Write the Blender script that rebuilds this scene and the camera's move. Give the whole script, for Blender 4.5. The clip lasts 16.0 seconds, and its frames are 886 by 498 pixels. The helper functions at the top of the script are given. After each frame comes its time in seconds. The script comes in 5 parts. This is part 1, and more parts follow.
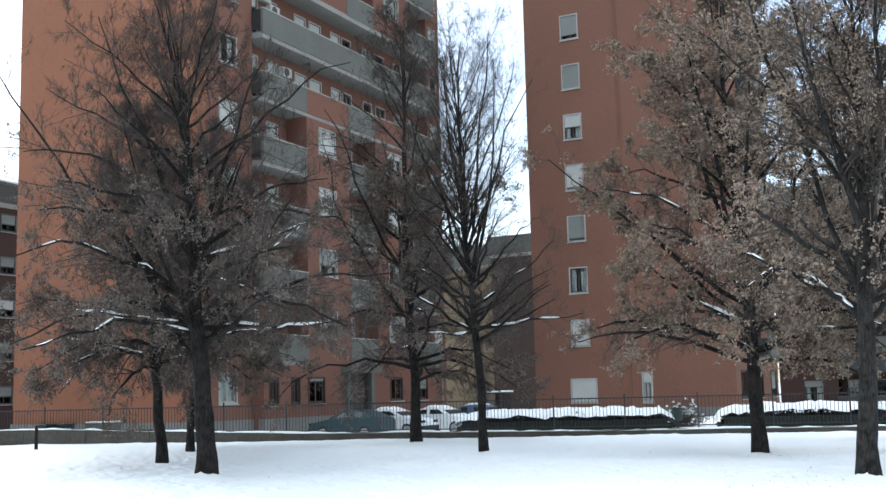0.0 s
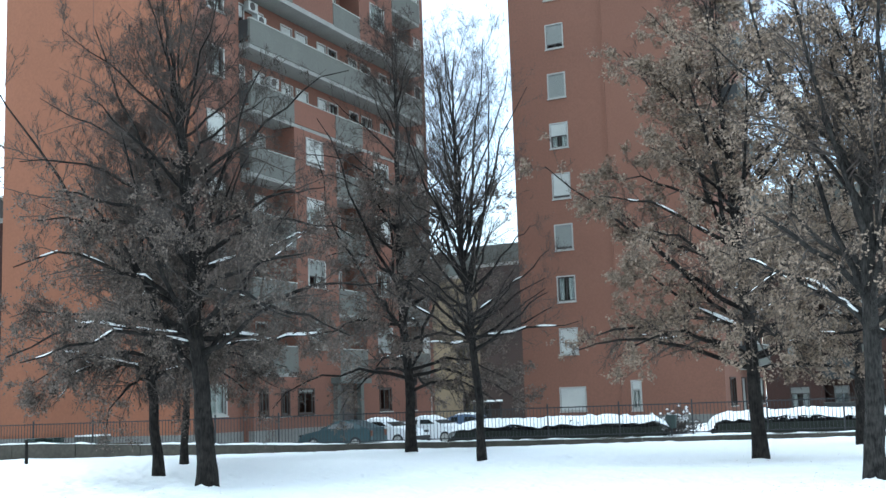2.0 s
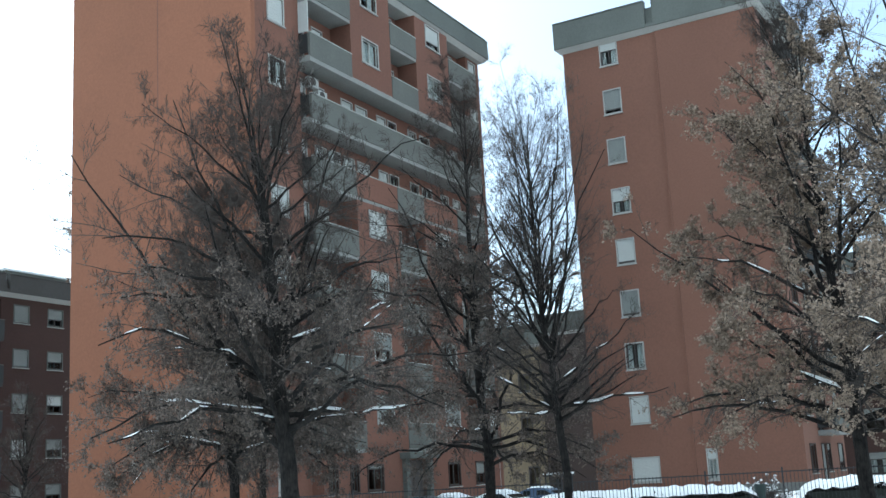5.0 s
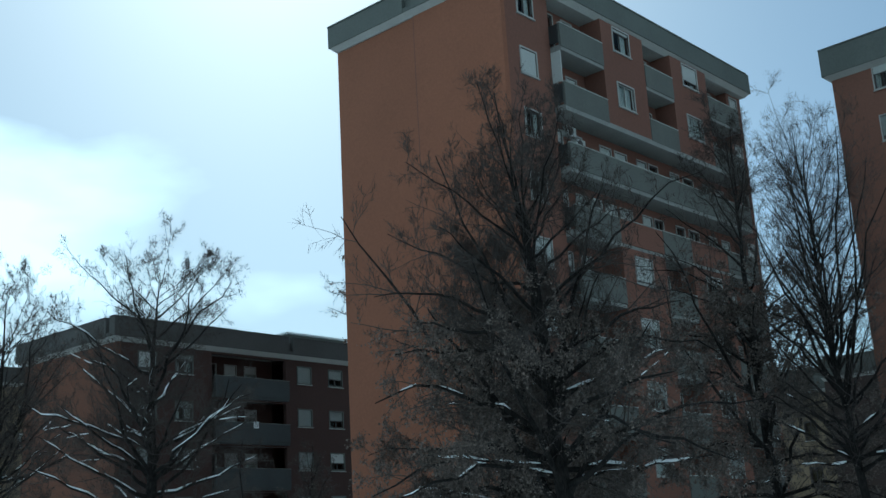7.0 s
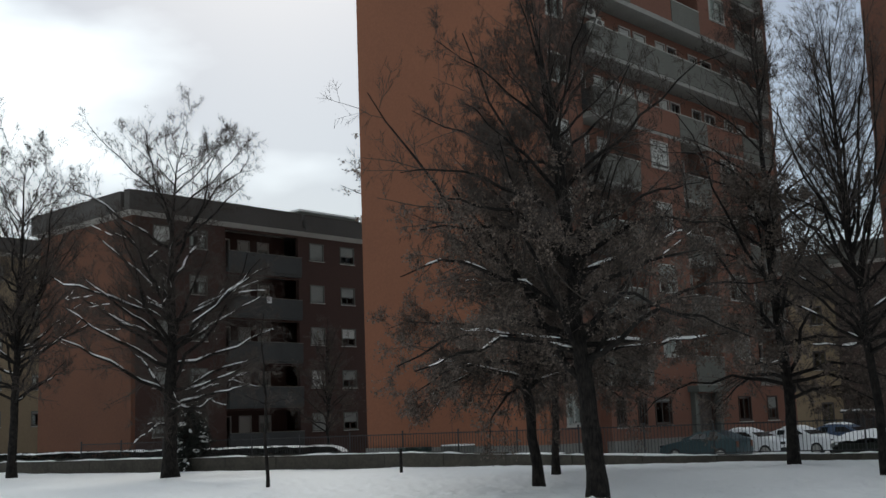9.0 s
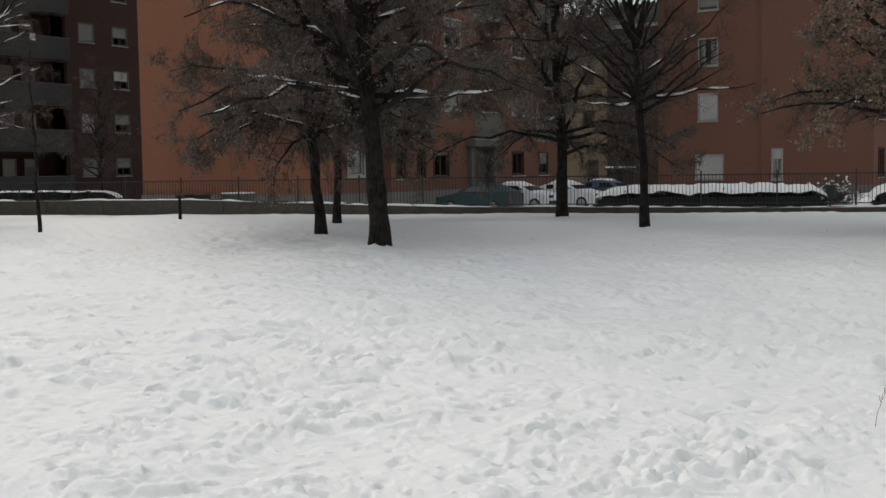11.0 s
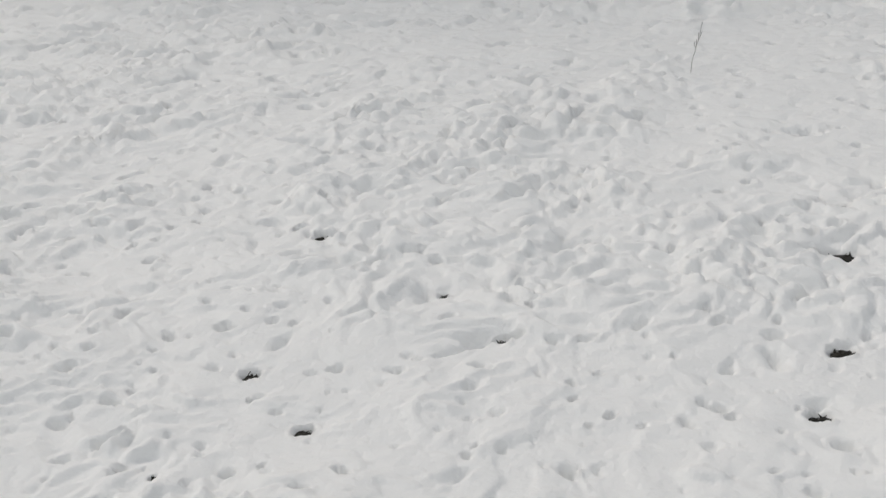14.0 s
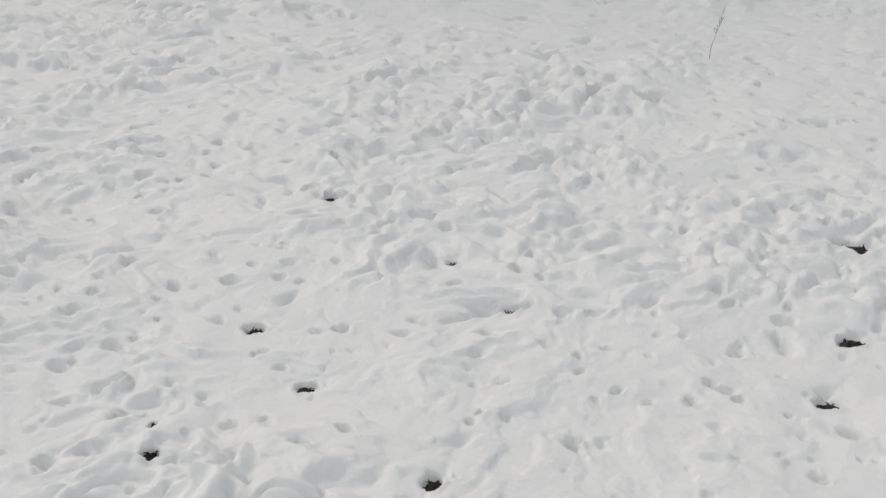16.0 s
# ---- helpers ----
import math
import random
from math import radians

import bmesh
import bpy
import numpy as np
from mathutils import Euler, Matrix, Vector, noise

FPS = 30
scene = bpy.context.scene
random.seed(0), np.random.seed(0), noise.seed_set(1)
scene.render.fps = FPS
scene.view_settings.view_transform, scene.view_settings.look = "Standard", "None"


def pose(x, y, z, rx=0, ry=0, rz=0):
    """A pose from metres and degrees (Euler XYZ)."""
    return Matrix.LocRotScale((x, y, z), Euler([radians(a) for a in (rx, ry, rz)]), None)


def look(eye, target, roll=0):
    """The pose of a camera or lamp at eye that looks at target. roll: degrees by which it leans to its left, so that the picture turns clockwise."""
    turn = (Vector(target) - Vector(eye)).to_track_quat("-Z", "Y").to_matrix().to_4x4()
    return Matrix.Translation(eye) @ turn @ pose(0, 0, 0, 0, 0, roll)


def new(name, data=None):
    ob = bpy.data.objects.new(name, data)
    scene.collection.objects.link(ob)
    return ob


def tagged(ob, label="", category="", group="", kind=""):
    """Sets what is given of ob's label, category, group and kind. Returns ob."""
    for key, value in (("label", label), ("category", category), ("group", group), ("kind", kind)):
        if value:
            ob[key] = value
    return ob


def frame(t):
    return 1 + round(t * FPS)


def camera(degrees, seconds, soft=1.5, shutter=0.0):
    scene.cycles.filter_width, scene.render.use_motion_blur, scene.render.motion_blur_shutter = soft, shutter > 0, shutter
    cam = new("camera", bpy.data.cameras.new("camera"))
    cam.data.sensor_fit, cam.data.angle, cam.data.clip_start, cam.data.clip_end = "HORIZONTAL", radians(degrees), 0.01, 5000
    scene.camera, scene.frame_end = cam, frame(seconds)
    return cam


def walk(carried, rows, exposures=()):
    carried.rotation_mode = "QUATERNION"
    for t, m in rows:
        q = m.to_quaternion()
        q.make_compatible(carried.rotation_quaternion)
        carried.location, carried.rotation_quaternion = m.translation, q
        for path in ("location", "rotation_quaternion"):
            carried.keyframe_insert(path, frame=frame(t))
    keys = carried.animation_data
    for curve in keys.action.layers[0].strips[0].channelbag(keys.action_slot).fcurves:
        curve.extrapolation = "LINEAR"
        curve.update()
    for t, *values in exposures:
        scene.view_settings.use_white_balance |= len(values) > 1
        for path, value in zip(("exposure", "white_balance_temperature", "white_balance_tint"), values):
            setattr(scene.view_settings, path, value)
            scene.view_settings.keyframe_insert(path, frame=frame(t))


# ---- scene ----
# The camera: seconds, place, then yaw (to the left of +y), pitch and lean in degrees
ROWS = [
    (0.0, 1.687, -0.140, 1.613, 29.323, 7.186, -1.399),
    (0.5, 1.637, -0.060, 1.624, 30.093, 7.542, -1.812),
    (1.0, 1.522, -0.016, 1.653, 29.891, 7.617, -1.307),
    (1.5, 1.345, -0.085, 1.636, 28.895, 7.764, -3.041),
    (2.0, 1.260, -0.240, 1.595, 28.291, 7.686, -1.987),
    (2.5, 1.099, -0.134, 1.633, 28.814, 7.378, -3.620),
    (3.0, 0.992, -0.122, 1.593, 28.993, 7.491, -3.772),
    (3.2, 0.948, -0.104, 1.607, 29.185, 7.578, -2.842),
    (5.3, 0.231, 0.017, 1.634, 30.897, 13.151, -2.802),
    (5.5, 0.248, 0.067, 1.603, 31.473, 13.885, -1.781),
    (6.0, 0.171, 0.066, 1.658, 32.633, 13.925, -2.904),
    (6.5, -0.035, 0.304, 1.685, 38.091, 14.470, -3.286),
    (7.0, -0.226, 0.426, 1.714, 44.260, 14.861, -3.280),
    (7.5, -0.281, 0.535, 1.663, 46.919, 14.668, -2.832),
    (8.0, -0.243, 0.374, 1.573, 47.147, 13.170, -2.553),
    (8.2, -0.342, 0.306, 1.584, 46.709, 11.981, -2.300),
    (10.3, -0.201, -0.353, 1.589, 39.774, 2.560, -1.533),
    (10.5, -0.258, -0.271, 1.603, 37.928, 0.815, -1.253),
    (11.0, -0.470, -0.085, 1.564, 33.985, -4.118, -0.852),
    (11.5, -0.554, -0.020, 1.563, 31.830, -11.178, -1.415),
    (12.0, -0.567, -0.008, 1.545, 30.429, -13.061, -1.258),
    (12.5, -0.570, 0.031, 1.553, 27.972, -15.849, -1.987),
    (13.0, -0.535, 0.008, 1.536, 25.673, -16.057, -2.642),
    (13.5, -0.518, 0.042, 1.551, 26.098, -19.013, -4.669),
    (14.0, -0.477, 0.054, 1.568, 26.382, -20.946, -5.386),
    (14.5, -0.489, 0.055, 1.563, 23.172, -21.330, -4.832),
    (15.0, -0.501, 0.065, 1.522, 23.549, -20.893, -3.056),
    (15.5, -0.519, 0.065, 1.509, 25.229, -21.504, -2.145),
    (16.0, -0.528, 0.046, 1.523, 26.314, -22.081, -1.825),
]
EXPOSURES = [(0.0, 0.83, 5950, 5), (0.5, 0.79, 5750, 1), (1.0, 0.83, 5800, 2), (1.5, 1.03, 5690, 0), (2.0, 1.08, 5600, -1), (2.5, 1.08, 5480, -3), (3.2, 0.93, 5450, -4), (5.3, 0.73, 5600, -2), (6.0, 0.33, 5060, -12),
             (6.5, -0.21, 5020, -12), (7.0, -0.62, 5020, -13), (7.5, -0.84, 6050, 1), (8.2, -0.9, 6300, 4), (10.3, -0.17, 6700, 9), (10.6, -0.23, 6750, 9), (11.0, -0.49, 6970, 10), (11.5, -0.77, 6980, 11), (12.5, -0.68, 6980, 11), (16.0, -0.69, 6970, 11)]


def handheld(x, y, z, yaw, pitch, lean):
    a, p = radians(yaw), radians(pitch)
    ahead = Vector((-math.sin(a) * math.cos(p), math.cos(a) * math.cos(p), math.sin(p)))
    eye = Vector((x, y, z))
    return look(eye, eye + ahead, lean)


cam = camera(43.11, 16.0)
walk(cam, [(row[0], handheld(*row[1:])) for row in ROWS], EXPOSURES)

# ---- sky and sun ----
world = bpy.data.worlds.new("winter_sky")
scene.world = world
world.use_nodes = True
wn, wl = world.node_tree.nodes, world.node_tree.links
bg = wn["Background"]
sky = wn.new("ShaderNodeTexSky")
sky.sky_type = "NISHITA"
sky.sun_disc = False
sky.sun_elevation = radians(37)
sky.sun_rotation = radians(307)
sky.air_density, sky.dust_density, sky.ozone_density = 1.0, 1.2, 1.5
wco = wn.new("ShaderNodeTexCoord")
wmap = wn.new("ShaderNodeMapping")
wmap.inputs["Scale"].default_value = (1.6, 1.6, 4.0)
wl.new(wco.outputs["Generated"], wmap.inputs["Vector"])
cloud = wn.new("ShaderNodeTexNoise")
cloud.inputs["Scale"].default_value = 2.5
cloud.inputs["Detail"].default_value = 6
cloud.inputs["Roughness"].default_value = 0.42
wl.new(wmap.outputs["Vector"], cloud.inputs["Vector"])
cramp = wn.new("ShaderNodeValToRGB")
cramp.color_ramp.elements[0].position, cramp.color_ramp.elements[1].position = 0.37, 0.59
cramp.color_ramp.elements[0].color = (0.08, 0.08, 0.08, 1)
clear = wn.new("ShaderNodeVectorMath")
clear.operation = "DOT_PRODUCT"
clear.inputs[1].default_value = (-0.2, 0.89, 0.41)
wl.new(wco.outputs["Generated"], clear.inputs[0])
thin = wn.new("ShaderNodeMapRange")
thin.inputs["From Min"].default_value, thin.inputs["From Max"].default_value = 0.6, 0.97
thin.inputs["To Min"].default_value, thin.inputs["To Max"].default_value = 0.0, 0.42
wl.new(clear.outputs["Value"], thin.inputs["Value"])
less = wn.new("ShaderNodeMath")
less.operation = "SUBTRACT"
wl.new(cloud.outputs["Fac"], less.inputs[0])
wl.new(thin.outputs["Result"], less.inputs[1])
wl.new(less.outputs[0], cramp.inputs["Fac"])
cmix = wn.new("ShaderNodeMixRGB")
# the cloud is brighter on the side of the sun
toward = wn.new("ShaderNodeVectorMath")
toward.operation = "DOT_PRODUCT"
toward.inputs[1].default_value = (-0.64, 0.48, 0.6)
wl.new(wco.outputs["Generated"], toward.inputs[0])
glow = wn.new("ShaderNodeMapRange")
glow.inputs["From Min"].default_value, glow.inputs["From Max"].default_value = -1.0, 1.0
glow.inputs["To Min"].default_value, glow.inputs["To Max"].default_value = 0.52, 1.5
wl.new(toward.outputs["Value"], glow.inputs["Value"])
cloudy = wn.new("ShaderNodeMixRGB")
cloudy.blend_type = "MULTIPLY"
cloudy.inputs["Fac"].default_value = 1
cloudy.inputs["Color1"].default_value = (13.3, 14.0, 14.6, 1)
wl.new(glow.outputs["Result"], cloudy.inputs["Color2"])
wl.new(cloudy.outputs["Color"], cmix.inputs["Color2"])
wl.new(cramp.outputs["Color"], cmix.inputs["Fac"])
wl.new(sky.outputs["Color"], cmix.inputs["Color1"])
wl.new(cmix.outputs["Color"], bg.inputs["Color"])
bg.inputs["Strength"].default_value = 0.1

sun = new("sun", bpy.data.lights.new("sun", "SUN"))
sun.data.energy, sun.data.angle, sun.data.color = 1.4, radians(15), (1.0, 0.965, 0.92)
sun.matrix_world = look((-32, 24, 30), (0, 0, 0))


# ---- materials ----
def material(name, base, rough=0.8, vary=0.15, grain=6.0, blotch=0.5, bump=0.1, metal=0.0, spec=0.4, rand=0.0, island=False):
    """Principled surface with two scales of variation and a fine relief, in object metres."""
    m = bpy.data.materials.new(name)
    m.use_nodes = True
    n, l = m.node_tree.nodes, m.node_tree.links
    p = n["Principled BSDF"]
    co = n.new("ShaderNodeNewGeometry")
    big = n.new("ShaderNodeTexNoise")
    big.inputs["Scale"].default_value, big.inputs["Detail"].default_value = blotch, 5
    fine = n.new("ShaderNodeTexNoise")
    fine.inputs["Scale"].default_value, fine.inputs["Detail"].default_value = grain, 6
    for tex in (big, fine):
        l.new(co.outputs["Position"], tex.inputs["Vector"])
    total = n.new("ShaderNodeMath")
    total.operation = "ADD"
    l.new(big.outputs["Fac"], total.inputs[0])
    l.new(fine.outputs["Fac"], total.inputs[1])
    last = total.outputs[0]
    span = n.new("ShaderNodeMapRange")
    span.inputs["From Min"].default_value, span.inputs["From Max"].default_value = 0.6, 1.4
    span.inputs["To Min"].default_value, span.inputs["To Max"].default_value = 1 - vary, 1 + vary
    l.new(last, span.inputs["Value"])
    factor = span.outputs["Result"]
    if rand:
        if island:
            src = co.outputs["Random Per Island"]
        else:
            src = n.new("ShaderNodeObjectInfo").outputs["Random"]
        rr = n.new("ShaderNodeMapRange")
        rr.inputs["To Min"].default_value, rr.inputs["To Max"].default_value = 1 - rand, 1 + rand
        l.new(src, rr.inputs["Value"])
        mul = n.new("ShaderNodeMath")
        mul.operation = "MULTIPLY"
        l.new(factor, mul.inputs[0])
        l.new(rr.outputs["Result"], mul.inputs[1])
        factor = mul.outputs[0]
    tint = n.new("ShaderNodeMixRGB")
    tint.blend_type = "MULTIPLY"
    tint.inputs["Fac"].default_value = 1
    tint.inputs["Color1"].default_value = (*base, 1)
    l.new(factor, tint.inputs["Color2"])
    l.new(tint.outputs["Color"], p.inputs["Base Color"])
    p.inputs["Roughness"].default_value = rough
    p.inputs["Metallic"].default_value = metal
    p.inputs["Specular IOR Level"].default_value = spec
    if bump:
        b = n.new("ShaderNodeBump")
        b.inputs["Strength"].default_value, b.inputs["Distance"].default_value = bump, 0.02
        l.new(fine.outputs["Fac"], b.inputs["Height"])
        l.new(b.outputs["Normal"], p.inputs["Normal"])
    return m


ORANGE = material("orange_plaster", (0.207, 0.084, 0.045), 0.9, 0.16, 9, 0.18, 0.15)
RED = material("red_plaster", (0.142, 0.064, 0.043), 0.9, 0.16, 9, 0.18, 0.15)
RUST = material("rust_plaster", (0.16, 0.075, 0.05), 0.9, 0.16, 9, 0.18, 0.15)
# red plaster with the shade on these walls put into its colour
REDSHADED = material("shaded_red_plaster", (0.046, 0.0225, 0.017), 0.9, 0.2, 9, 0.2, 0.15)
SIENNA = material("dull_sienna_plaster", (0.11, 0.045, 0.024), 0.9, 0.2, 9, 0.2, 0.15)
BEIGE = material("beige_plaster", (0.19, 0.145, 0.092), 0.9, 0.2, 8, 0.2, 0.15)
UMBER = material("dark_brown_plaster", (0.05, 0.034, 0.028), 0.9, 0.2, 8, 0.3, 0.15)
GREYPANEL = material("grey_concrete_panel", (0.106, 0.105, 0.092), 0.85, 0.16, 10, 0.6, 0.12)
ENDPANEL = material("smoked_end_panel", (0.03, 0.032, 0.032), 0.35, 0.15, 10, 0.8, 0.03)
# the balcony grey again, darkened for the shade on the lower houses
GREYSHADED = material("shaded_grey_panel", (0.044, 0.046, 0.045), 0.85, 0.2, 10, 0.6, 0.12)
CORNICE = material("grey_cornice", (0.1, 0.104, 0.092), 0.85, 0.18, 10, 0.4, 0.12)
LOWCORNICE = material("brown_grey_cornice", (0.062, 0.057, 0.052), 0.85, 0.2, 10, 0.4, 0.12)
CONCRETE = material("pale_concrete_slab", (0.21, 0.205, 0.188), 0.85, 0.16, 10, 0.7, 0.1)
PALE = material("pale_trim", (0.32, 0.31, 0.285), 0.8, 0.14, 12, 0.7, 0.08)
SHUTTER = material("white_roller_shutter", (0.42, 0.42, 0.395), 0.55, 0.08, 10, 1.0, 0.03)
GREYBLIND = material("grey_roller_shutter", (0.2, 0.205, 0.19), 0.55, 0.1, 10, 1.0, 0.03)
DARKFRAME = material("dark_window_frame", (0.06, 0.05, 0.045), 0.5, 0.15, 12, 1.0, 0.03)
CURTAIN = material("curtain_cloth", (0.45, 0.44, 0.41), 0.9, 0.2, 5, 3.0, 0.1)
PLINTH = material("grey_stone_plinth", (0.15, 0.147, 0.137), 0.85, 0.2, 10, 0.8, 0.15)
KERB = material("weathered_concrete", (0.062, 0.055, 0.044), 0.9, 0.4, 8, 1.2, 0.3)
METAL = material("dark_painted_iron", (0.02, 0.02, 0.022), 0.6, 0.2, 30, 2.0, 0.05, spec=0.5)
TWIG = material("twig_bark", (0.055, 0.043, 0.036), 0.9, 0.25, 12, 1.2, 0.0)
LEAFDARK = material("withered_brown_leaves", (0.125, 0.098, 0.08), 0.85, 0.25, 8, 0.8, 0.0, rand=0.45, island=True)
LEAFPALE = material("dry_beige_leaves", (0.225, 0.168, 0.124), 0.85, 0.25, 8, 0.8, 0.0, rand=0.45, island=True)
HEDGE = material("evergreen_leaves", (0.011, 0.013, 0.009), 0.8, 0.3, 10, 1.0, 0.0, rand=0.5, island=True)
TEAL = material("teal_car_paint", (0.014, 0.04, 0.046), 0.3, 0.08, 5, 0.8, 0.0, spec=0.5)
WHITECAR = material("white_car_paint", (0.72, 0.73, 0.74), 0.35, 0.06, 5, 0.8, 0.0, spec=0.5)
BLUECAR = material("blue_car_paint", (0.05, 0.085, 0.15), 0.35, 0.06, 5, 0.8, 0.0, spec=0.5)
RUBBER = material("black_rubber", (0.02, 0.02, 0.02), 0.8, 0.2, 20, 2.0, 0.05)
CARGLASS = material("dark_car_glass", (0.015, 0.018, 0.02), 0.08, 0.05, 3, 1.0, 0.0, spec=0.6)
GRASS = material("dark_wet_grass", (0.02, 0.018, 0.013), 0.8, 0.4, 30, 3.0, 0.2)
BIN = material("dark_green_plastic", (0.02, 0.035, 0.03), 0.5, 0.15, 10, 1.0, 0.05)
DISH = material("white_dish", (0.6, 0.6, 0.6), 0.5, 0.1, 10, 1.0, 0.0)


def bark_material(name, dark, light):
    """Furrowed bark: dark cracks that run up the stem between paler, worn plates."""
    m = bpy.data.materials.new(name)
    m.use_nodes = True
    n, l = m.node_tree.nodes, m.node_tree.links
    p = n["Principled BSDF"]
    geo, stretch = n.new("ShaderNodeNewGeometry"), n.new("ShaderNodeMapping")
    stretch.inputs["Scale"].default_value = (1, 1, 0.22)
    l.new(geo.outputs["Position"], stretch.inputs["Vector"])
    plates, patches = n.new("ShaderNodeTexNoise"), n.new("ShaderNodeTexNoise")
    plates.inputs["Scale"].default_value, plates.inputs["Detail"].default_value = 34, 5
    patches.inputs["Scale"].default_value, patches.inputs["Detail"].default_value = 6, 6
    l.new(stretch.outputs["Vector"], plates.inputs["Vector"])
    l.new(geo.outputs["Position"], patches.inputs["Vector"])
    total = n.new("ShaderNodeMath")
    total.operation = "ADD"
    l.new(plates.outputs["Fac"], total.inputs[0])
    l.new(patches.outputs["Fac"], total.inputs[1])
    ramp = n.new("ShaderNodeValToRGB")
    ramp.color_ramp.elements[0].position, ramp.color_ramp.elements[1].position = 0.4, 0.66
    ramp.color_ramp.elements[0].color, ramp.color_ramp.elements[1].color = (*dark, 1), (*light, 1)
    half = n.new("ShaderNodeMath")
    half.operation = "MULTIPLY"
    half.inputs[1].default_value = 0.5
    l.new(total.outputs[0], half.inputs[0])
    l.new(half.outputs[0], ramp.inputs["Fac"])
    l.new(ramp.outputs["Color"], p.inputs["Base Color"])
    p.inputs["Roughness"].default_value = 0.95
    p.inputs["Specular IOR Level"].default_value = 0.2
    bump = n.new("ShaderNodeBump")
    bump.inputs["Strength"].default_value, bump.inputs["Distance"].default_value = 1.0, 0.03
    l.new(plates.outputs["Fac"], bump.inputs["Height"])
    l.new(bump.outputs["Normal"], p.inputs["Normal"])
    return m


BARK = bark_material("rough_bark", (0.006, 0.0052, 0.005), (0.034, 0.029, 0.025))
BARKPALE = bark_material("grey_bark", (0.009, 0.008, 0.0075), (0.052, 0.047, 0.042))


def glass_material():
    m = bpy.data.materials.new("window_glass")
    m.use_nodes = True
    p = m.node_tree.nodes["Principled BSDF"]
    p.inputs["Base Color"].default_value = (0.75, 0.8, 0.8, 1)
    p.inputs["Roughness"].default_value = 0.03
    p.inputs["Transmission Weight"].default_value = 1.0
    p.inputs["IOR"].default_value = 1.1
    p.inputs["Specular IOR Level"].default_value = 0.9
    return m


GLASS = glass_material()
ROOM = material("dim_room_wall", (0.12, 0.1, 0.085), 0.9, 0.2, 3, 0.8, 0.0)


def snow_material():
    m = bpy.data.materials.new("snow")
    m.use_nodes = True
    n, l = m.node_tree.nodes, m.node_tree.links
    p = n["Principled BSDF"]
    p.inputs["Base Color"].default_value = (0.86, 0.86, 0.85, 1)
    p.inputs["Roughness"].default_value = 0.75
    p.inputs["Specular IOR Level"].default_value = 0.25
    geo = n.new("ShaderNodeNewGeometry")
    a, b = n.new("ShaderNodeTexNoise"), n.new("ShaderNodeTexNoise")
    a.inputs["Scale"].default_value, a.inputs["Detail"].default_value = 9, 6
    b.inputs["Scale"].default_value, b.inputs["Detail"].default_value = 55, 4
    add = n.new("ShaderNodeMath")
    add.operation = "MULTIPLY_ADD"
    add.inputs[1].default_value = 0.16
    l.new(geo.outputs["Position"], a.inputs["Vector"])
    l.new(geo.outputs["Position"], b.inputs["Vector"])
    l.new(b.outputs["Fac"], add.inputs[0])
    l.new(a.outputs["Fac"], add.inputs[2])
    bump = n.new("ShaderNodeBump")
    bump.inputs["Strength"].default_value, bump.inputs["Distance"].default_value = 0.42, 0.05
    l.new(add.outputs[0], bump.inputs["Height"])
    l.new(bump.outputs["Normal"], p.inputs["Normal"])
    return m


SNOW = snow_material()


# ---- building blocks ----
def part(name, bm, mat, parent=None, label=""):
    """Link a bmesh as one mesh object under a thing or a part."""
    bmesh.ops.recalc_face_normals(bm, faces=bm.faces)
    me = bpy.data.meshes.new(name)
    bm.to_mesh(me)
    bm.free()
    me.materials.append(mat)
    ob = new(name, me)
    if parent:
        ob.parent = parent
    return tagged(ob, label) if label else ob


def box(bm, a, b, bevel=0.0):
    """An upright box between two corners."""
    lo = [min(p, q) for p, q in zip(a, b)]
    hi = [max(p, q) for p, q in zip(a, b)]
    made = bmesh.ops.create_cube(bm, size=1.0)["verts"]
    for vert in made:
        vert.co = Vector([l + (c + 0.5) * (h - l) for l, h, c in zip(lo, hi, vert.co)])
    if bevel:
        edges = list({e for vert in made for e in vert.link_edges})
        bmesh.ops.bevel(bm, geom=edges, offset=bevel, segments=2, affect="EDGES", profile=0.5)
    return bm


def boxes(*pairs, bevel=0.0):
    bm = bmesh.new()
    for a, b in pairs:
        box(bm, a, b, bevel)
    return bm


def thing(name, label, category, group="", kind="", at=(0, 0, 0)):
    ob = new(name)
    ob.location = at
    return tagged(ob, label, category, group, kind)


class Side:
    """A wall plane: u runs along the wall, n points out of it, z is up."""

    def __init__(self, axis, at, out):
        self.axis, self.at, self.out = axis, at, out

    def p(self, u, n, z):
        return (self.at + self.out * n, u, z) if self.axis == "x" else (u, self.at + self.out * n, z)


